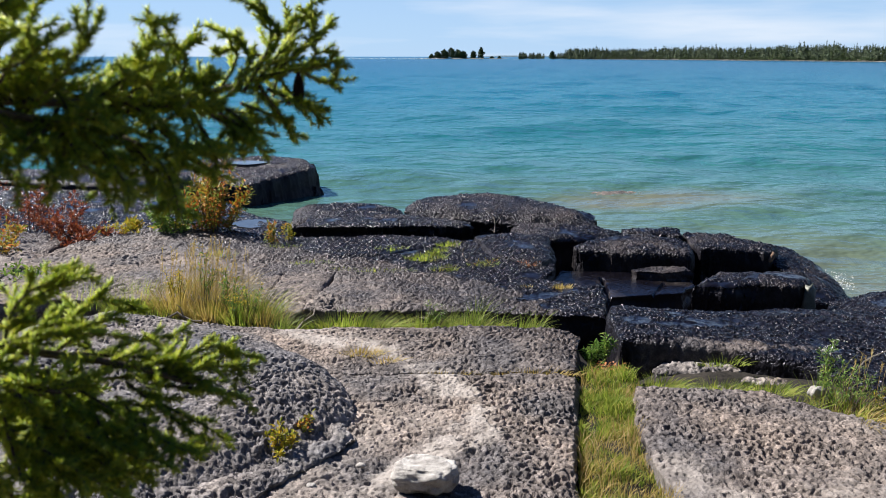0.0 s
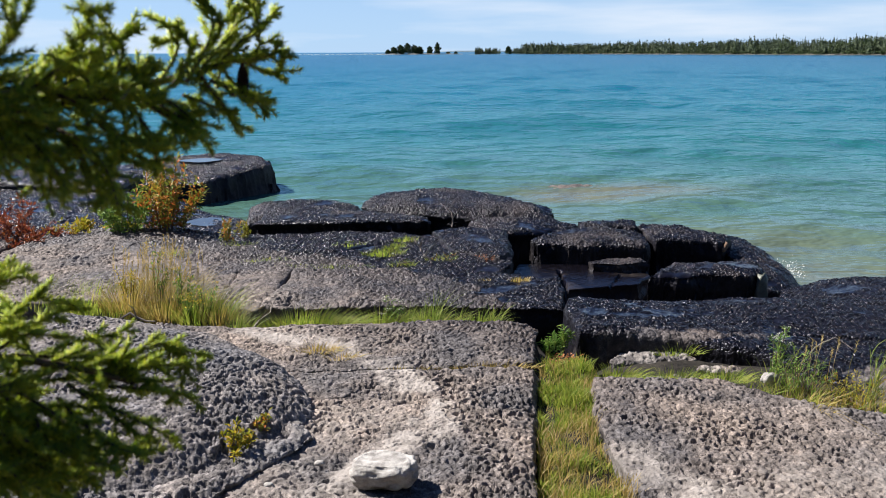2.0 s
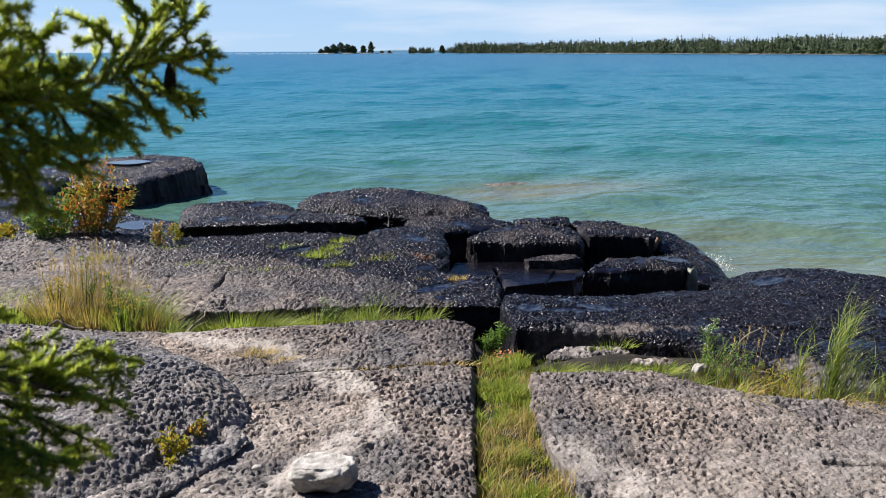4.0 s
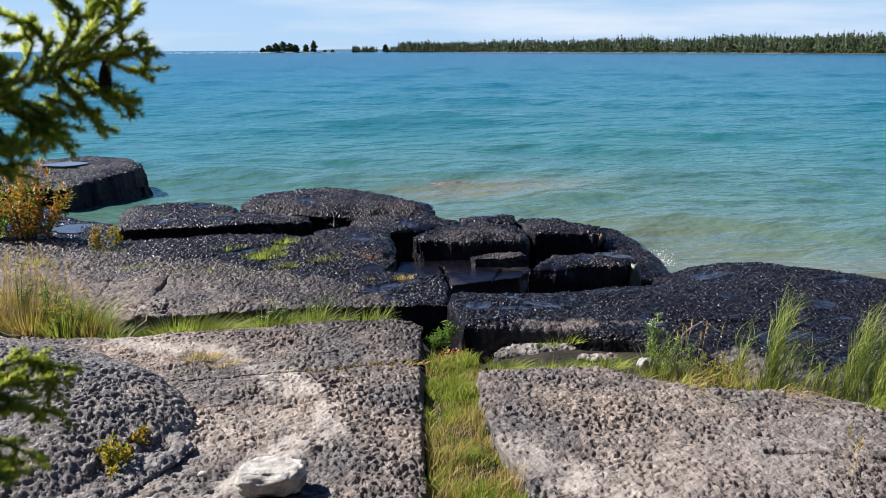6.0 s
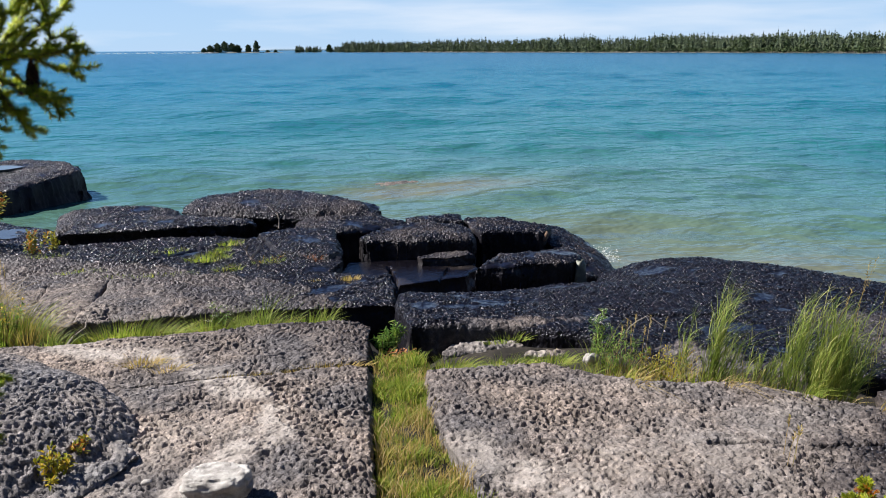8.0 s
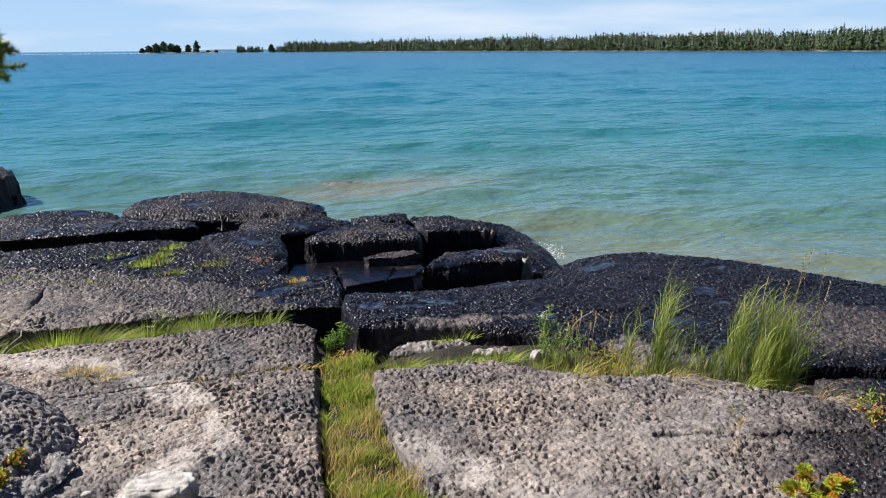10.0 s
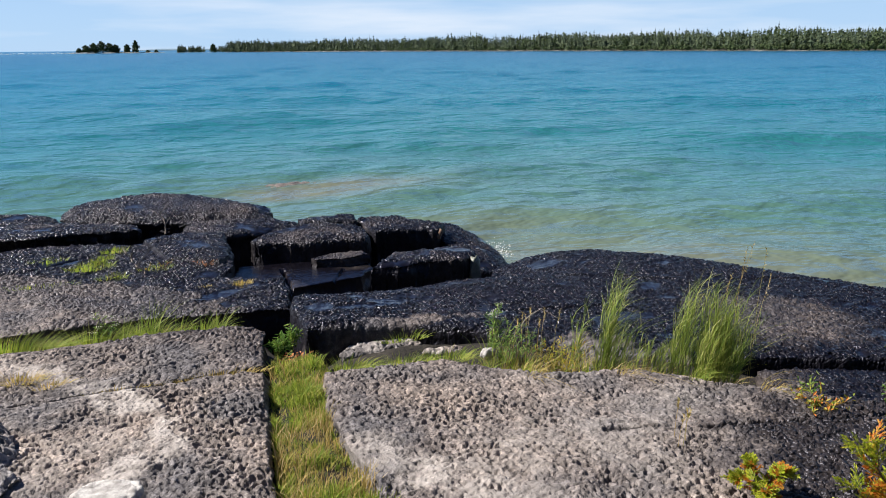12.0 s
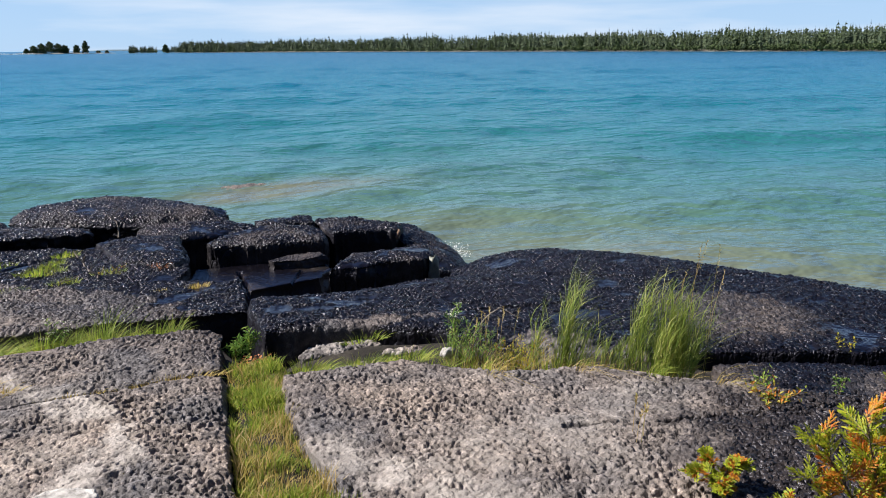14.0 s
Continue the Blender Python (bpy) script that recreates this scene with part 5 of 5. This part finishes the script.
def litter(x, y, z, rx, ry, n, label, seed):
    rng = np.random.RandomState(seed)
    pile = Pile()
    for px, py, _ in disc(rng, x, y, z, rx, n, ry):
        leaf(pile, (px, py, z + rng.uniform(0, 0.02)), (rng.normal(), rng.normal(), rng.normal(0, 0.25)), (rng.normal(0, 0.3), rng.normal(0, 0.3), 1), rng.uniform(0.014, 0.03), 0.013)
    tagged(part("leaf_litter", pile.mesh("leaf_litter", DEAD_LEAF)), label, "leaf litter", kind="stuff")


litter(0.94, 4.60, 0.59, 0.12, 0.13, 150, "fallen rust-brown leaves in the joint", 51)


def twig(points, radius, label, seed, forks=3):
    rng = np.random.RandomState(seed)
    pile = Pile()
    pts = [Vector(p) for p in points]
    fine = [pts[i].lerp(pts[i + 1], s) + Vector(rng.normal(0, 0.008, 3)) for i in range(len(pts) - 1) for s in (0, 0.33, 0.66)] + [pts[-1]]
    pile.add(*tube(fine, [radius * (1 - 0.75 * i / len(fine)) for i in range(len(fine))], 5))
    for k in range(forks):
        p = fine[2 + (k * 2) % (len(fine) - 3)]
        e = p + Vector((rng.uniform(-0.14, 0.14), rng.uniform(-0.05, 0.05), rng.uniform(0.05, 0.16)))
        pile.add(*tube((p, p.lerp(e, 0.5) + Vector((0.01, 0, 0.015)), e), (radius * 0.5, radius * 0.35, radius * 0.12), 4))
    tagged(part("driftwood_twig", pile.mesh("driftwood_twig", DRIFTWOOD)), label, "twig", "bare twigs")


twig(((0.24, 7.05, 0.60), (0.16, 7.12, 0.68), (0.08, 7.2, 0.80)), 0.013, "bare grey branching twig lying on the shelf", 61, 4)
twig(((-0.05, 7.0, 0.61), (0.05, 7.02, 0.62), (0.12, 7.05, 0.65)), 0.008, "pale bent stick on the shelf", 62, 1)
twig(((0.52, 8.55, 0.60), (0.50, 8.6, 0.75), (0.38, 8.65, 0.84)), 0.009, "bare twig standing in a dark gap", 63, 4)
twig(((-1.98, 5.42, 0.66), (-1.80, 5.38, 0.70), (-1.62, 5.33, 0.67)), 0.012, "weathered grey stick at the edge of the mound", 64, 2)
twig(((-1.0, 5.3, 0.60), (-0.95, 5.55, 0.62), (-0.92, 5.74, 0.66)), 0.010, "bent root leaning on the shelf", 65, 1)
twig(((2.35, 4.6, 0.62), (2.5, 4.55, 0.72), (2.62, 4.5, 0.66)), 0.005, "pale arched dry stem", 66, 0)


# ---- spruce ----
BOUGH_HIGH = (
    ((-0.41, 1.40, 2.29), (-0.35, 1.42, 2.37), (-0.42, 1.42, 2.43)),
    ((-0.36, 1.42, 2.32), (-0.32, 1.45, 2.41), (-0.35, 1.46, 2.47)),
    ((-0.34, 1.47, 2.34), (-0.29, 1.50, 2.41), (-0.25, 1.50, 2.47)),
    ((-0.32, 1.48, 2.35), (-0.26, 1.50, 2.40), (-0.22, 1.52, 2.43)),
    ((-0.31, 1.50, 2.35), (-0.25, 1.50, 2.36), (-0.21, 1.50, 2.37)),
    ((-0.33, 1.45, 2.32), (-0.28, 1.50, 2.29), (-0.24, 1.50, 2.27)),
    ((-0.37, 1.42, 2.30), (-0.33, 1.45, 2.28), (-0.29, 1.45, 2.26)),
    ((-0.39, 1.40, 2.29), (-0.35, 1.40, 2.26), (-0.34, 1.40, 2.24)),
    ((-0.41, 1.38, 2.28), (-0.37, 1.38, 2.25), (-0.34, 1.36, 2.22)))
BOUGH_INNER = (
    ((-0.43, 1.35, 2.28), (-0.39, 1.33, 2.24), (-0.36, 1.30, 2.23)),
    ((-0.47, 1.30, 2.27), (-0.42, 1.28, 2.23), (-0.38, 1.25, 2.23)),
    ((-0.52, 1.25, 2.27), (-0.45, 1.20, 2.22), (-0.42, 1.20, 2.19)),
    ((-0.45, 1.30, 2.31), (-0.42, 1.30, 2.37), (-0.45, 1.28, 2.39)),
    ((-0.52, 1.25, 2.30), (-0.47, 1.22, 2.37), (-0.43, 1.20, 2.40)),
    ((-0.49, 1.28, 2.29), (-0.43, 1.32, 2.31), (-0.41, 1.34, 2.35)))
BOUGH_NEAR = (
    ((-0.55, 1.20, 2.27), (-0.50, 1.15, 2.24), (-0.45, 1.12, 2.18)),
    ((-0.58, 1.18, 2.28), (-0.53, 1.12, 2.25), (-0.51, 1.10, 2.22)),
    ((-0.60, 1.15, 2.27), (-0.56, 1.10, 2.24), (-0.54, 1.08, 2.20)),
    ((-0.54, 1.20, 2.30), (-0.48, 1.18, 2.34), (-0.43, 1.15, 2.36)),
    ((-0.59, 1.15, 2.31), (-0.53, 1.12, 2.36), (-0.47, 1.10, 2.42)),
    ((-0.62, 1.12, 2.34), (-0.57, 1.10, 2.40), (-0.55, 1.10, 2.44)),
    ((-0.57, 1.18, 2.30), (-0.58, 1.10, 2.26), (-0.60, 1.05, 2.23)),
    ((-0.49, 1.20, 2.26), (-0.43, 1.18, 2.22), (-0.40, 1.16, 2.14)),
    ((-0.57, 1.16, 2.28), (-0.52, 1.14, 2.29), (-0.46, 1.13, 2.29)))
BOUGH_LOW = (
    ((-0.53, 1.28, 1.85), (-0.43, 1.30, 1.87), (-0.36, 1.32, 1.86)),
    ((-0.49, 1.30, 1.83), (-0.41, 1.32, 1.82), (-0.35, 1.35, 1.79)),
    ((-0.53, 1.28, 1.83), (-0.44, 1.28, 1.79), (-0.36, 1.30, 1.74)),
    ((-0.59, 1.22, 1.86), (-0.52, 1.20, 1.78), (-0.42, 1.20, 1.75)),
    ((-0.62, 1.20, 1.91), (-0.55, 1.25, 1.94), (-0.48, 1.28, 1.94)),
    ((-0.66, 1.20, 1.93), (-0.61, 1.20, 1.99), (-0.56, 1.22, 2.02)),
    ((-0.59, 1.22, 1.89), (-0.52, 1.24, 1.90), (-0.45, 1.26, 1.89)),
    ((-0.56, 1.25, 1.84), (-0.46, 1.22, 1.78), (-0.38, 1.22, 1.75)))
BOUGH_LOW_INNER = (
    ((-0.63, 1.20, 1.88), (-0.57, 1.15, 1.79), (-0.46, 1.15, 1.74)),
    ((-0.68, 1.18, 1.96), (-0.64, 1.18, 2.03), (-0.54, 1.20, 2.05)),
    ((-0.70, 1.18, 1.94), (-0.64, 1.20, 1.96), (-0.51, 1.22, 1.95)),
    ((-0.66, 1.18, 1.87), (-0.61, 1.12, 1.80), (-0.55, 1.10, 1.75)),
    ((-0.69, 1.15, 1.90), (-0.65, 1.10, 1.80), (-0.62, 1.08, 1.75)),
    ((-0.69, 1.15, 1.83), (-0.57, 1.10, 1.79), (-0.48, 1.10, 1.73)))


BOUGH_LOW_BACK = (
    ((-0.72, 1.24, 1.86), (-0.66, 1.27, 1.78), (-0.60, 1.28, 1.70)),
    ((-0.70, 1.26, 1.82), (-0.62, 1.30, 1.76), (-0.54, 1.32, 1.72)),
    ((-0.76, 1.22, 1.84), (-0.72, 1.24, 1.74), (-0.66, 1.25, 1.66)),
    ((-0.74, 1.24, 1.82), (-0.68, 1.28, 1.72), (-0.58, 1.30, 1.66)),
    ((-0.72, 1.26, 1.80), (-0.64, 1.30, 1.70), (-0.52, 1.32, 1.67)),
    ((-0.78, 1.26, 1.80), (-0.74, 1.30, 1.68), (-0.70, 1.31, 1.58)),
    ((-0.80, 1.30, 1.78), (-0.72, 1.36, 1.66), (-0.62, 1.38, 1.58)),
    ((-0.84, 1.32, 1.82), (-0.78, 1.40, 1.74), (-0.70, 1.44, 1.66)),
    ((-0.80, 1.32, 1.86), (-0.74, 1.40, 1.82), (-0.66, 1.44, 1.76)),
    ((-0.70, 1.10, 1.80), (-0.66, 1.12, 1.72), (-0.58, 1.14, 1.66)))
BOUGH_HIGH_BACK = (
    ((-0.76, 1.20, 2.36), (-0.68, 1.20, 2.43), (-0.61, 1.20, 2.49)),
    ((-0.72, 1.18, 2.34), (-0.63, 1.18, 2.37), (-0.55, 1.18, 2.41)),
    ((-0.74, 1.16, 2.33), (-0.66, 1.14, 2.33), (-0.56, 1.14, 2.34)),
    ((-0.64, 1.22, 2.30), (-0.56, 1.26, 2.32), (-0.46, 1.30, 2.34)),
    ((-0.66, 1.20, 2.28), (-0.58, 1.24, 2.27), (-0.48, 1.28, 2.26)),
    ((-0.64, 1.20, 2.27), (-0.56, 1.22, 2.22), (-0.49, 1.24, 2.17)),
    ((-0.68, 1.18, 2.40), (-0.64, 1.20, 2.48), (-0.58, 1.22, 2.54)))


def curve3(a, b, c, s):
    """A point on the smooth curve through a, b and c."""
    a, b, c = Vector(a), Vector(b), Vector(c)
    m = b * 2 - (a + c) * 0.5
    return a * (1 - s) ** 2 + m * (2 * s * (1 - s)) + c * s * s


def needles(shoots, seed, dense=1.0):
    """Stiff needles set all round each shoot, like a bottle brush."""
    rng = np.random.RandomState(seed)
    verts, faces, count = [], [], 0
    for p, q in shoots:
        p, q = np.array(p), np.array(q)
        length = np.linalg.norm(q - p)
        way = (q - p) / (length + 1e-9)
        n = int(length * 1800 * dense) + 10
        s = np.concatenate((rng.uniform(0.0, 1, n - 6), np.ones(6)))
        u = np.cross(way, (0.3, 0.2, 0.93))
        u /= np.linalg.norm(u)
        v = np.cross(way, u)
        a = rng.uniform(0, 2 * math.pi, n)
        radial = np.cos(a)[:, None] * u + np.sin(a)[:, None] * v
        forward = rng.uniform(0.5, 1.05, n) + (s > 0.9) * 0.7
        d = radial + forward[:, None] * way + np.array((0, 0, 0.15))
        d /= np.linalg.norm(d, axis=1)[:, None]
        size = rng.uniform(0.0105, 0.0150, n)[:, None]
        root = p + s[:, None] * (q - p)
        side = np.cross(d, radial)
        side /= np.linalg.norm(side, axis=1)[:, None] + 1e-9
        third = np.cross(d, side)
        w = 0.0012 / math.sqrt(dense)
        block = np.stack((root + side * w, root - side * 0.5 * w + third * 0.87 * w, root - side * 0.5 * w - third * 0.87 * w, root + d * size), 1)
        verts.append(block.reshape(-1, 3))
        base = count + 4 * np.arange(n)[:, None]
        faces += [base + np.array(t)[None, :] for t in ((0, 1, 3), (1, 2, 3), (2, 0, 3))]
        count += 4 * n
    return mesh_of("needles", np.concatenate(verts), np.concatenate(faces), SPRUCE_NEEDLE)


def tilted(twigs, level):
    """The twigs of a bough laid flatter, their lower ends reaching outward."""
    return [[(x, y + 0.9 * (z - level), level + 0.62 * (z - level)) for x, y, z in t] for t in twigs]


def spruce_bough(tree, spine, twigs, seed, thick=0.012, fill=2, dense=1.0):
    """A bough: wood with its side twigs, and the needles on every shoot."""
    rng = np.random.RandomState(seed)
    wood, shoots = Pile(), []
    line = [curve3(*spine, s) for s in np.linspace(0, 1, 9)]
    wood.add(*tube(line, [thick * (1 - 0.6 * k / 8) for k in range(9)], 6))
    for t in twigs:
        for copy in range(fill):
            jit = [Vector(rng.normal(0, 0.022 if copy else 0.002, 3)) for _ in t]
            a, b, c = (Vector(p) + j for p, j in zip(t, jit))
            c = a.lerp(c, 0.94)
            if copy:
                c = a.lerp(c, 0.84)
                b = b + Vector((0, 0.035 * copy - 0.01, 0))
            pts = [curve3(a, b, c, s) for s in np.linspace(0, 1, 7)]
            wood.add(*tube(pts, [0.0032 * (1 - 0.7 * k / 6) for k in range(7)], 5))
            for k in range(6):
                shoots.append((pts[k], pts[k + 1]))
            length = sum((pts[k + 1] - pts[k]).length for k in range(6))
            n = int(length / 0.022)
            for k in range(n):
                s = (k + rng.uniform(0.2, 0.8)) / n
                p = curve3(a, b, c, s)
                way = (curve3(a, b, c, min(1, s + 0.05)) - curve3(a, b, c, max(0, s - 0.05))).normalized()
                out = way.cross(Vector((rng.normal(0, 0.3), rng.normal(0, 0.45), 1))).normalized() * (1 if k % 2 else -1)
                d = (way * rng.uniform(0.7, 1.1) + out * rng.uniform(0.6, 1.0) + Vector((0, 0, rng.uniform(-0.25, 0.2)))).normalized()
                size = rng.uniform(0.034, 0.058) * (1.1 - 0.5 * s)
                e = p + d * size
                wood.add(*tube((p, e), (0.0014, 0.0007), 4))
                shoots.append((p, e))
                for j in ((0.5,) if k % 3 == 0 else ()):
                    f = p.lerp(e, j)
                    g = f + (d + out * rng.uniform(-0.9, 0.9) + Vector((0, 0, rng.uniform(-0.6, 0.4)))).normalized() * size * 0.5
                    shoots.append((f, g))
    # foliage along the spine itself
    for k in range(6, 8):
        for j in range(6):
            p = line[k].lerp(line[k + 1], rng.rand())
            d = Vector((rng.normal(0.5, 0.6), rng.normal(0, 0.7), rng.normal(-0.1, 0.5))).normalized()
            e = p + d * rng.uniform(0.05, 0.10)
            wood.add(*tube((p, e), (0.002, 0.0008), 4))
            shoots.append((p, e))
            f = p.lerp(e, 0.5)
            g = f + (d + Vector(rng.normal(0, 0.7, 3))).normalized() * 0.04
            shoots.append((f, g))
    bough = part("bough", wood.mesh("bough", BARK), tree)
    part("needles", needles(shoots, seed + 1, dense), bough, "green spruce needles")
    return bough


def build_spruce():
    tree = thing("spruce_tree", (-1.45, 0.95, 0.5), "young green spruce with drooping boughs and a brown cone", "tree")
    trunk = Pile()
    trunk.add(*tube(((-1.45, 0.95, 0.35), (-1.44, 0.95, 1.5), (-1.46, 0.96, 2.6), (-1.45, 0.95, 3.6)), (0.085, 0.065, 0.04, 0.012), 10))
    part("trunk", trunk.mesh("trunk", BARK), tree)
    high = spruce_bough(tree, ((-1.42, 0.95, 2.22), (-0.72, 1.20, 2.26), (-0.31, 1.50, 2.35)), BOUGH_HIGH, 401, fill=2)
    spruce_bough(tree, ((-1.42, 0.96, 2.35), (-0.80, 1.12, 2.32), (-0.45, 1.32, 2.30)), BOUGH_INNER, 402, fill=3, dense=0.8)
    spruce_bough(tree, ((-1.42, 0.94, 2.45), (-0.90, 1.02, 2.36), (-0.55, 1.16, 2.28)), BOUGH_NEAR, 403, fill=2, dense=0.8)
    spruce_bough(tree, ((-1.42, 0.96, 2.02), (-0.80, 1.18, 1.95), (-0.45, 1.30, 1.84)), tilted(BOUGH_LOW, 1.84), 404, fill=2, dense=0.9)
    spruce_bough(tree, ((-1.42, 0.94, 1.92), (-0.95, 1.08, 1.95), (-0.60, 1.16, 1.88)), BOUGH_LOW_INNER, 405, fill=3, dense=0.8)
    spruce_bough(tree, ((-1.42, 0.96, 1.78), (-1.0, 1.16, 1.92), (-0.72, 1.25, 1.82)), BOUGH_LOW_BACK, 406, fill=3, dense=0.6)
    spruce_bough(tree, ((-1.42, 0.96, 2.40), (-0.95, 1.12, 2.40), (-0.62, 1.22, 2.31)), BOUGH_HIGH_BACK, 407, fill=3, dense=0.6)
    # the boughs on the landward side share one mesh
    side_twigs = [((-1.75 - 0.11 * k, 0.95, 2.18 - 0.01 * k), (-1.87 - 0.11 * k, 0.95 + s * 0.10, 2.15 - 0.01 * k), (-1.99 - 0.10 * k, 0.95 + s * (0.22 - 0.02 * k), 2.09 - 0.01 * k)) for k in range(5) for s in (-1, 1)]
    first = spruce_bough(tree, ((-1.47, 0.95, 2.2), (-1.95, 0.95, 2.2), (-2.4, 0.95, 2.1)), side_twigs, 408, fill=1, dense=0.35)
    leafy = first.children[0].data
    for turn, up, size in ((45, -0.3, 1.0), (80, 0.4, 0.85), (20, 0.95, 0.6), (110, -0.7, 1.05), (60, 1.1, 0.5)):
        move = Matrix.Translation((-1.45, 0.95, 2.2 + up)) @ Matrix.Rotation(radians(turn), 4, "Z") @ Matrix.Scale(size, 4) @ Matrix.Translation((1.45, -0.95, -2.2))
        limb = part("bough", first.data, tree)
        limb.matrix_basis = move
        shoot = new("needles", leafy)
        shoot.parent = limb
        tagged(shoot, "green spruce needles")
    cone = Pile()
    for k in range(11):
        s = k / 10
        for j in range(8):
            a = 2 * math.pi * j / 8 + 0.39 * (k % 2)
            r = 0.0095 * math.sin(math.pi * (0.14 + 0.8 * s)) ** 0.7
            c = Vector((-0.284, 1.50, 2.340 - 0.046 * s))
            out = Vector((math.cos(a), math.sin(a), 0))
            side = Vector((-math.sin(a), math.cos(a), 0)) * 0.0042
            cone.add((c + out * r * 0.3, c + out * r - side + Vector((0, 0, -0.002)), c + out * r * 1.12 + Vector((0, 0, -0.0075)), c + out * r + side + Vector((0, 0, -0.002))), ((0, 1, 2), (0, 2, 3)))
    cone.add(*tube(((-0.284, 1.50, 2.352), (-0.284, 1.50, 2.32), (-0.284, 1.50, 2.292)), (0.003, 0.006, 0.003), 8))
    part("cone", cone.mesh("cone", CONE_SCALE), high, "dark brown hanging cone")


build_spruce()


# ---- cedar ----
def cedar_spray(pile, wood, p, way, length, rng, depth=0):
    """A flat fan of scale-leaved twigs."""
    way = way.normalized()
    up = Vector((rng.normal(0, 0.4), rng.normal(0, 0.4), 1))
    side = way.cross(up).normalized()
    face = side.cross(way)
    end = p + way * length
    wood.add(*tube((p, end), (0.0016, 0.0006), 4))
    n = 7
    for k in range(1, n + 1):
        s = k / n
        q = p.lerp(end, s)
        for sign in (-1, 1):
            d = (way * rng.uniform(0.8, 1.2) + side * sign * rng.uniform(0.5, 0.8) + face * rng.normal(0, 0.3)).normalized()
            tip = length * rng.uniform(0.3, 0.5) * (1.15 - s) + 0.010
            m = 4
            for j in range(m):
                a = q + d * tip * j / m
                leaf(pile, a, d + side * sign * 0.1, face, tip / m * 1.6, 0.0050)
                if j in (1, 2):
                    for sg in (-1, 1):
                        leaf(pile, a, d + way * 0.5 * sg + face * rng.normal(0, 0.3), face, tip * 0.40, 0.0036)
        leaf(pile, q, way, face, length / n * 1.4, 0.006)


def cedar(x, y, z, tips, label, seed, length=0.09):
    rng = np.random.RandomState(seed)
    t = thing("cedar_shrub", (x, y, z), label, "shrub", "young cedars")
    wood, pile, amber = Pile(), Pile(), Pile()
    for tip in tips:
        tip = Vector(tip)
        foot = Vector((x, y, z))
        mid = foot.lerp(tip, 0.55) + Vector((rng.normal(0, 0.02), rng.normal(0, 0.02), 0.05))
        wood.add(*tube((foot, mid, tip), (0.006, 0.004, 0.0012), 5))
        for k in range(24):
            s = 0.36 + 0.64 * k / 23
            p = foot.lerp(mid, s / 0.55) if s < 0.55 else mid.lerp(tip, (s - 0.55) / 0.45)
            d = (tip - mid).normalized() * 0.7 + Vector((rng.normal(0, 0.7), rng.normal(0, 0.7), rng.normal(0.25, 0.35)))
            cedar_spray(amber if rng.rand() < 0.75 - 0.75 * s + 0.12 else pile, wood, p, d, length * rng.uniform(0.7, 1.2), rng)
    part("branchwork", wood.mesh("branchwork", BARK), t)
    tagged(part("foliage", pile.mesh("foliage", CEDAR_LEAF), t), kind="stuff")
    tagged(part("turned_foliage", amber.mesh("turned_foliage", CEDAR_ORANGE), t, "orange turned foliage"), kind="stuff")


cedar(2.07, 1.40, 0.68, tuple((u + 0.05, v - 0.02, w - 0.015) for u, v, w in (
    (1.68, 1.47, 1.38), (1.90, 1.40, 1.52), (1.80, 1.42, 1.42), (1.95, 1.36, 1.44), (1.72, 1.50, 1.22), (1.88, 1.46, 1.26), (1.98, 1.40, 1.30), (1.82, 1.36, 1.16), (1.66, 1.54, 1.12), (2.05, 1.45, 1.50), (2.1, 1.38, 1.40))),
      "young cedar with yellow-green and orange flat sprays", 501, 0.085)
cedar(2.16, 2.20, 0.69, ((2.06, 2.26, 0.79), (2.16, 2.28, 0.81), (2.25, 2.20, 0.80), (2.12, 2.16, 0.77), (2.28, 2.25, 0.77)), "small yellow-green cedar seedling on the damp slab", 502, 0.042)


# ---- foam ----
def foam(name, label, places, seed):
    """White froth as many small rounded drops."""
    rng = np.random.RandomState(seed)
    pile = Pile()
    for x, y, z, r, tall, count, size in places:
        for _ in range(count):
            a, q = rng.uniform(0, 6.28), r * rng.rand() ** 0.7
            p = Vector((x + q * math.cos(a), y + q * math.sin(a), z + tall * rng.rand() ** 2.2))
            s = size * rng.uniform(0.3, 1.2)
            tip = [Vector(d) * s * rng.uniform(0.7, 1.3) + p for d in ((1, 0, 0), (0, 1, 0), (-1, 0, 0), (0, -1, 0), (0, 0, 0.8), (0, 0, -0.8))]
            pile.add(tip, [(i, (i + 1) % 4, 4) for i in range(4)] + [((i + 1) % 4, i, 5) for i in range(4)])
    tagged(part(name, pile.mesh(name, FOAM, True)), label, "foam", kind="stuff")


foam("wave_foam", "white splash of a wave on the black rock", ((4.20, 8.60, 0.01, 0.12, 0.05, 60, 0.009), (4.24, 8.82, 0.0, 0.14, 0.06, 60, 0.008), (4.30, 9.1, 0.0, 0.2, 0.03, 40, 0.008), (4.26, 8.85, 0.04, 0.15, 0.15, 14, 0.005)), 71)
foam("breaking_wave", "thin white line of breakers near the horizon", [(-95 + 11 * k, 760 + 3 * math.sin(k), 0.05, 6.0, 0.5, 26, 0.45) for k in range(9)], 72)
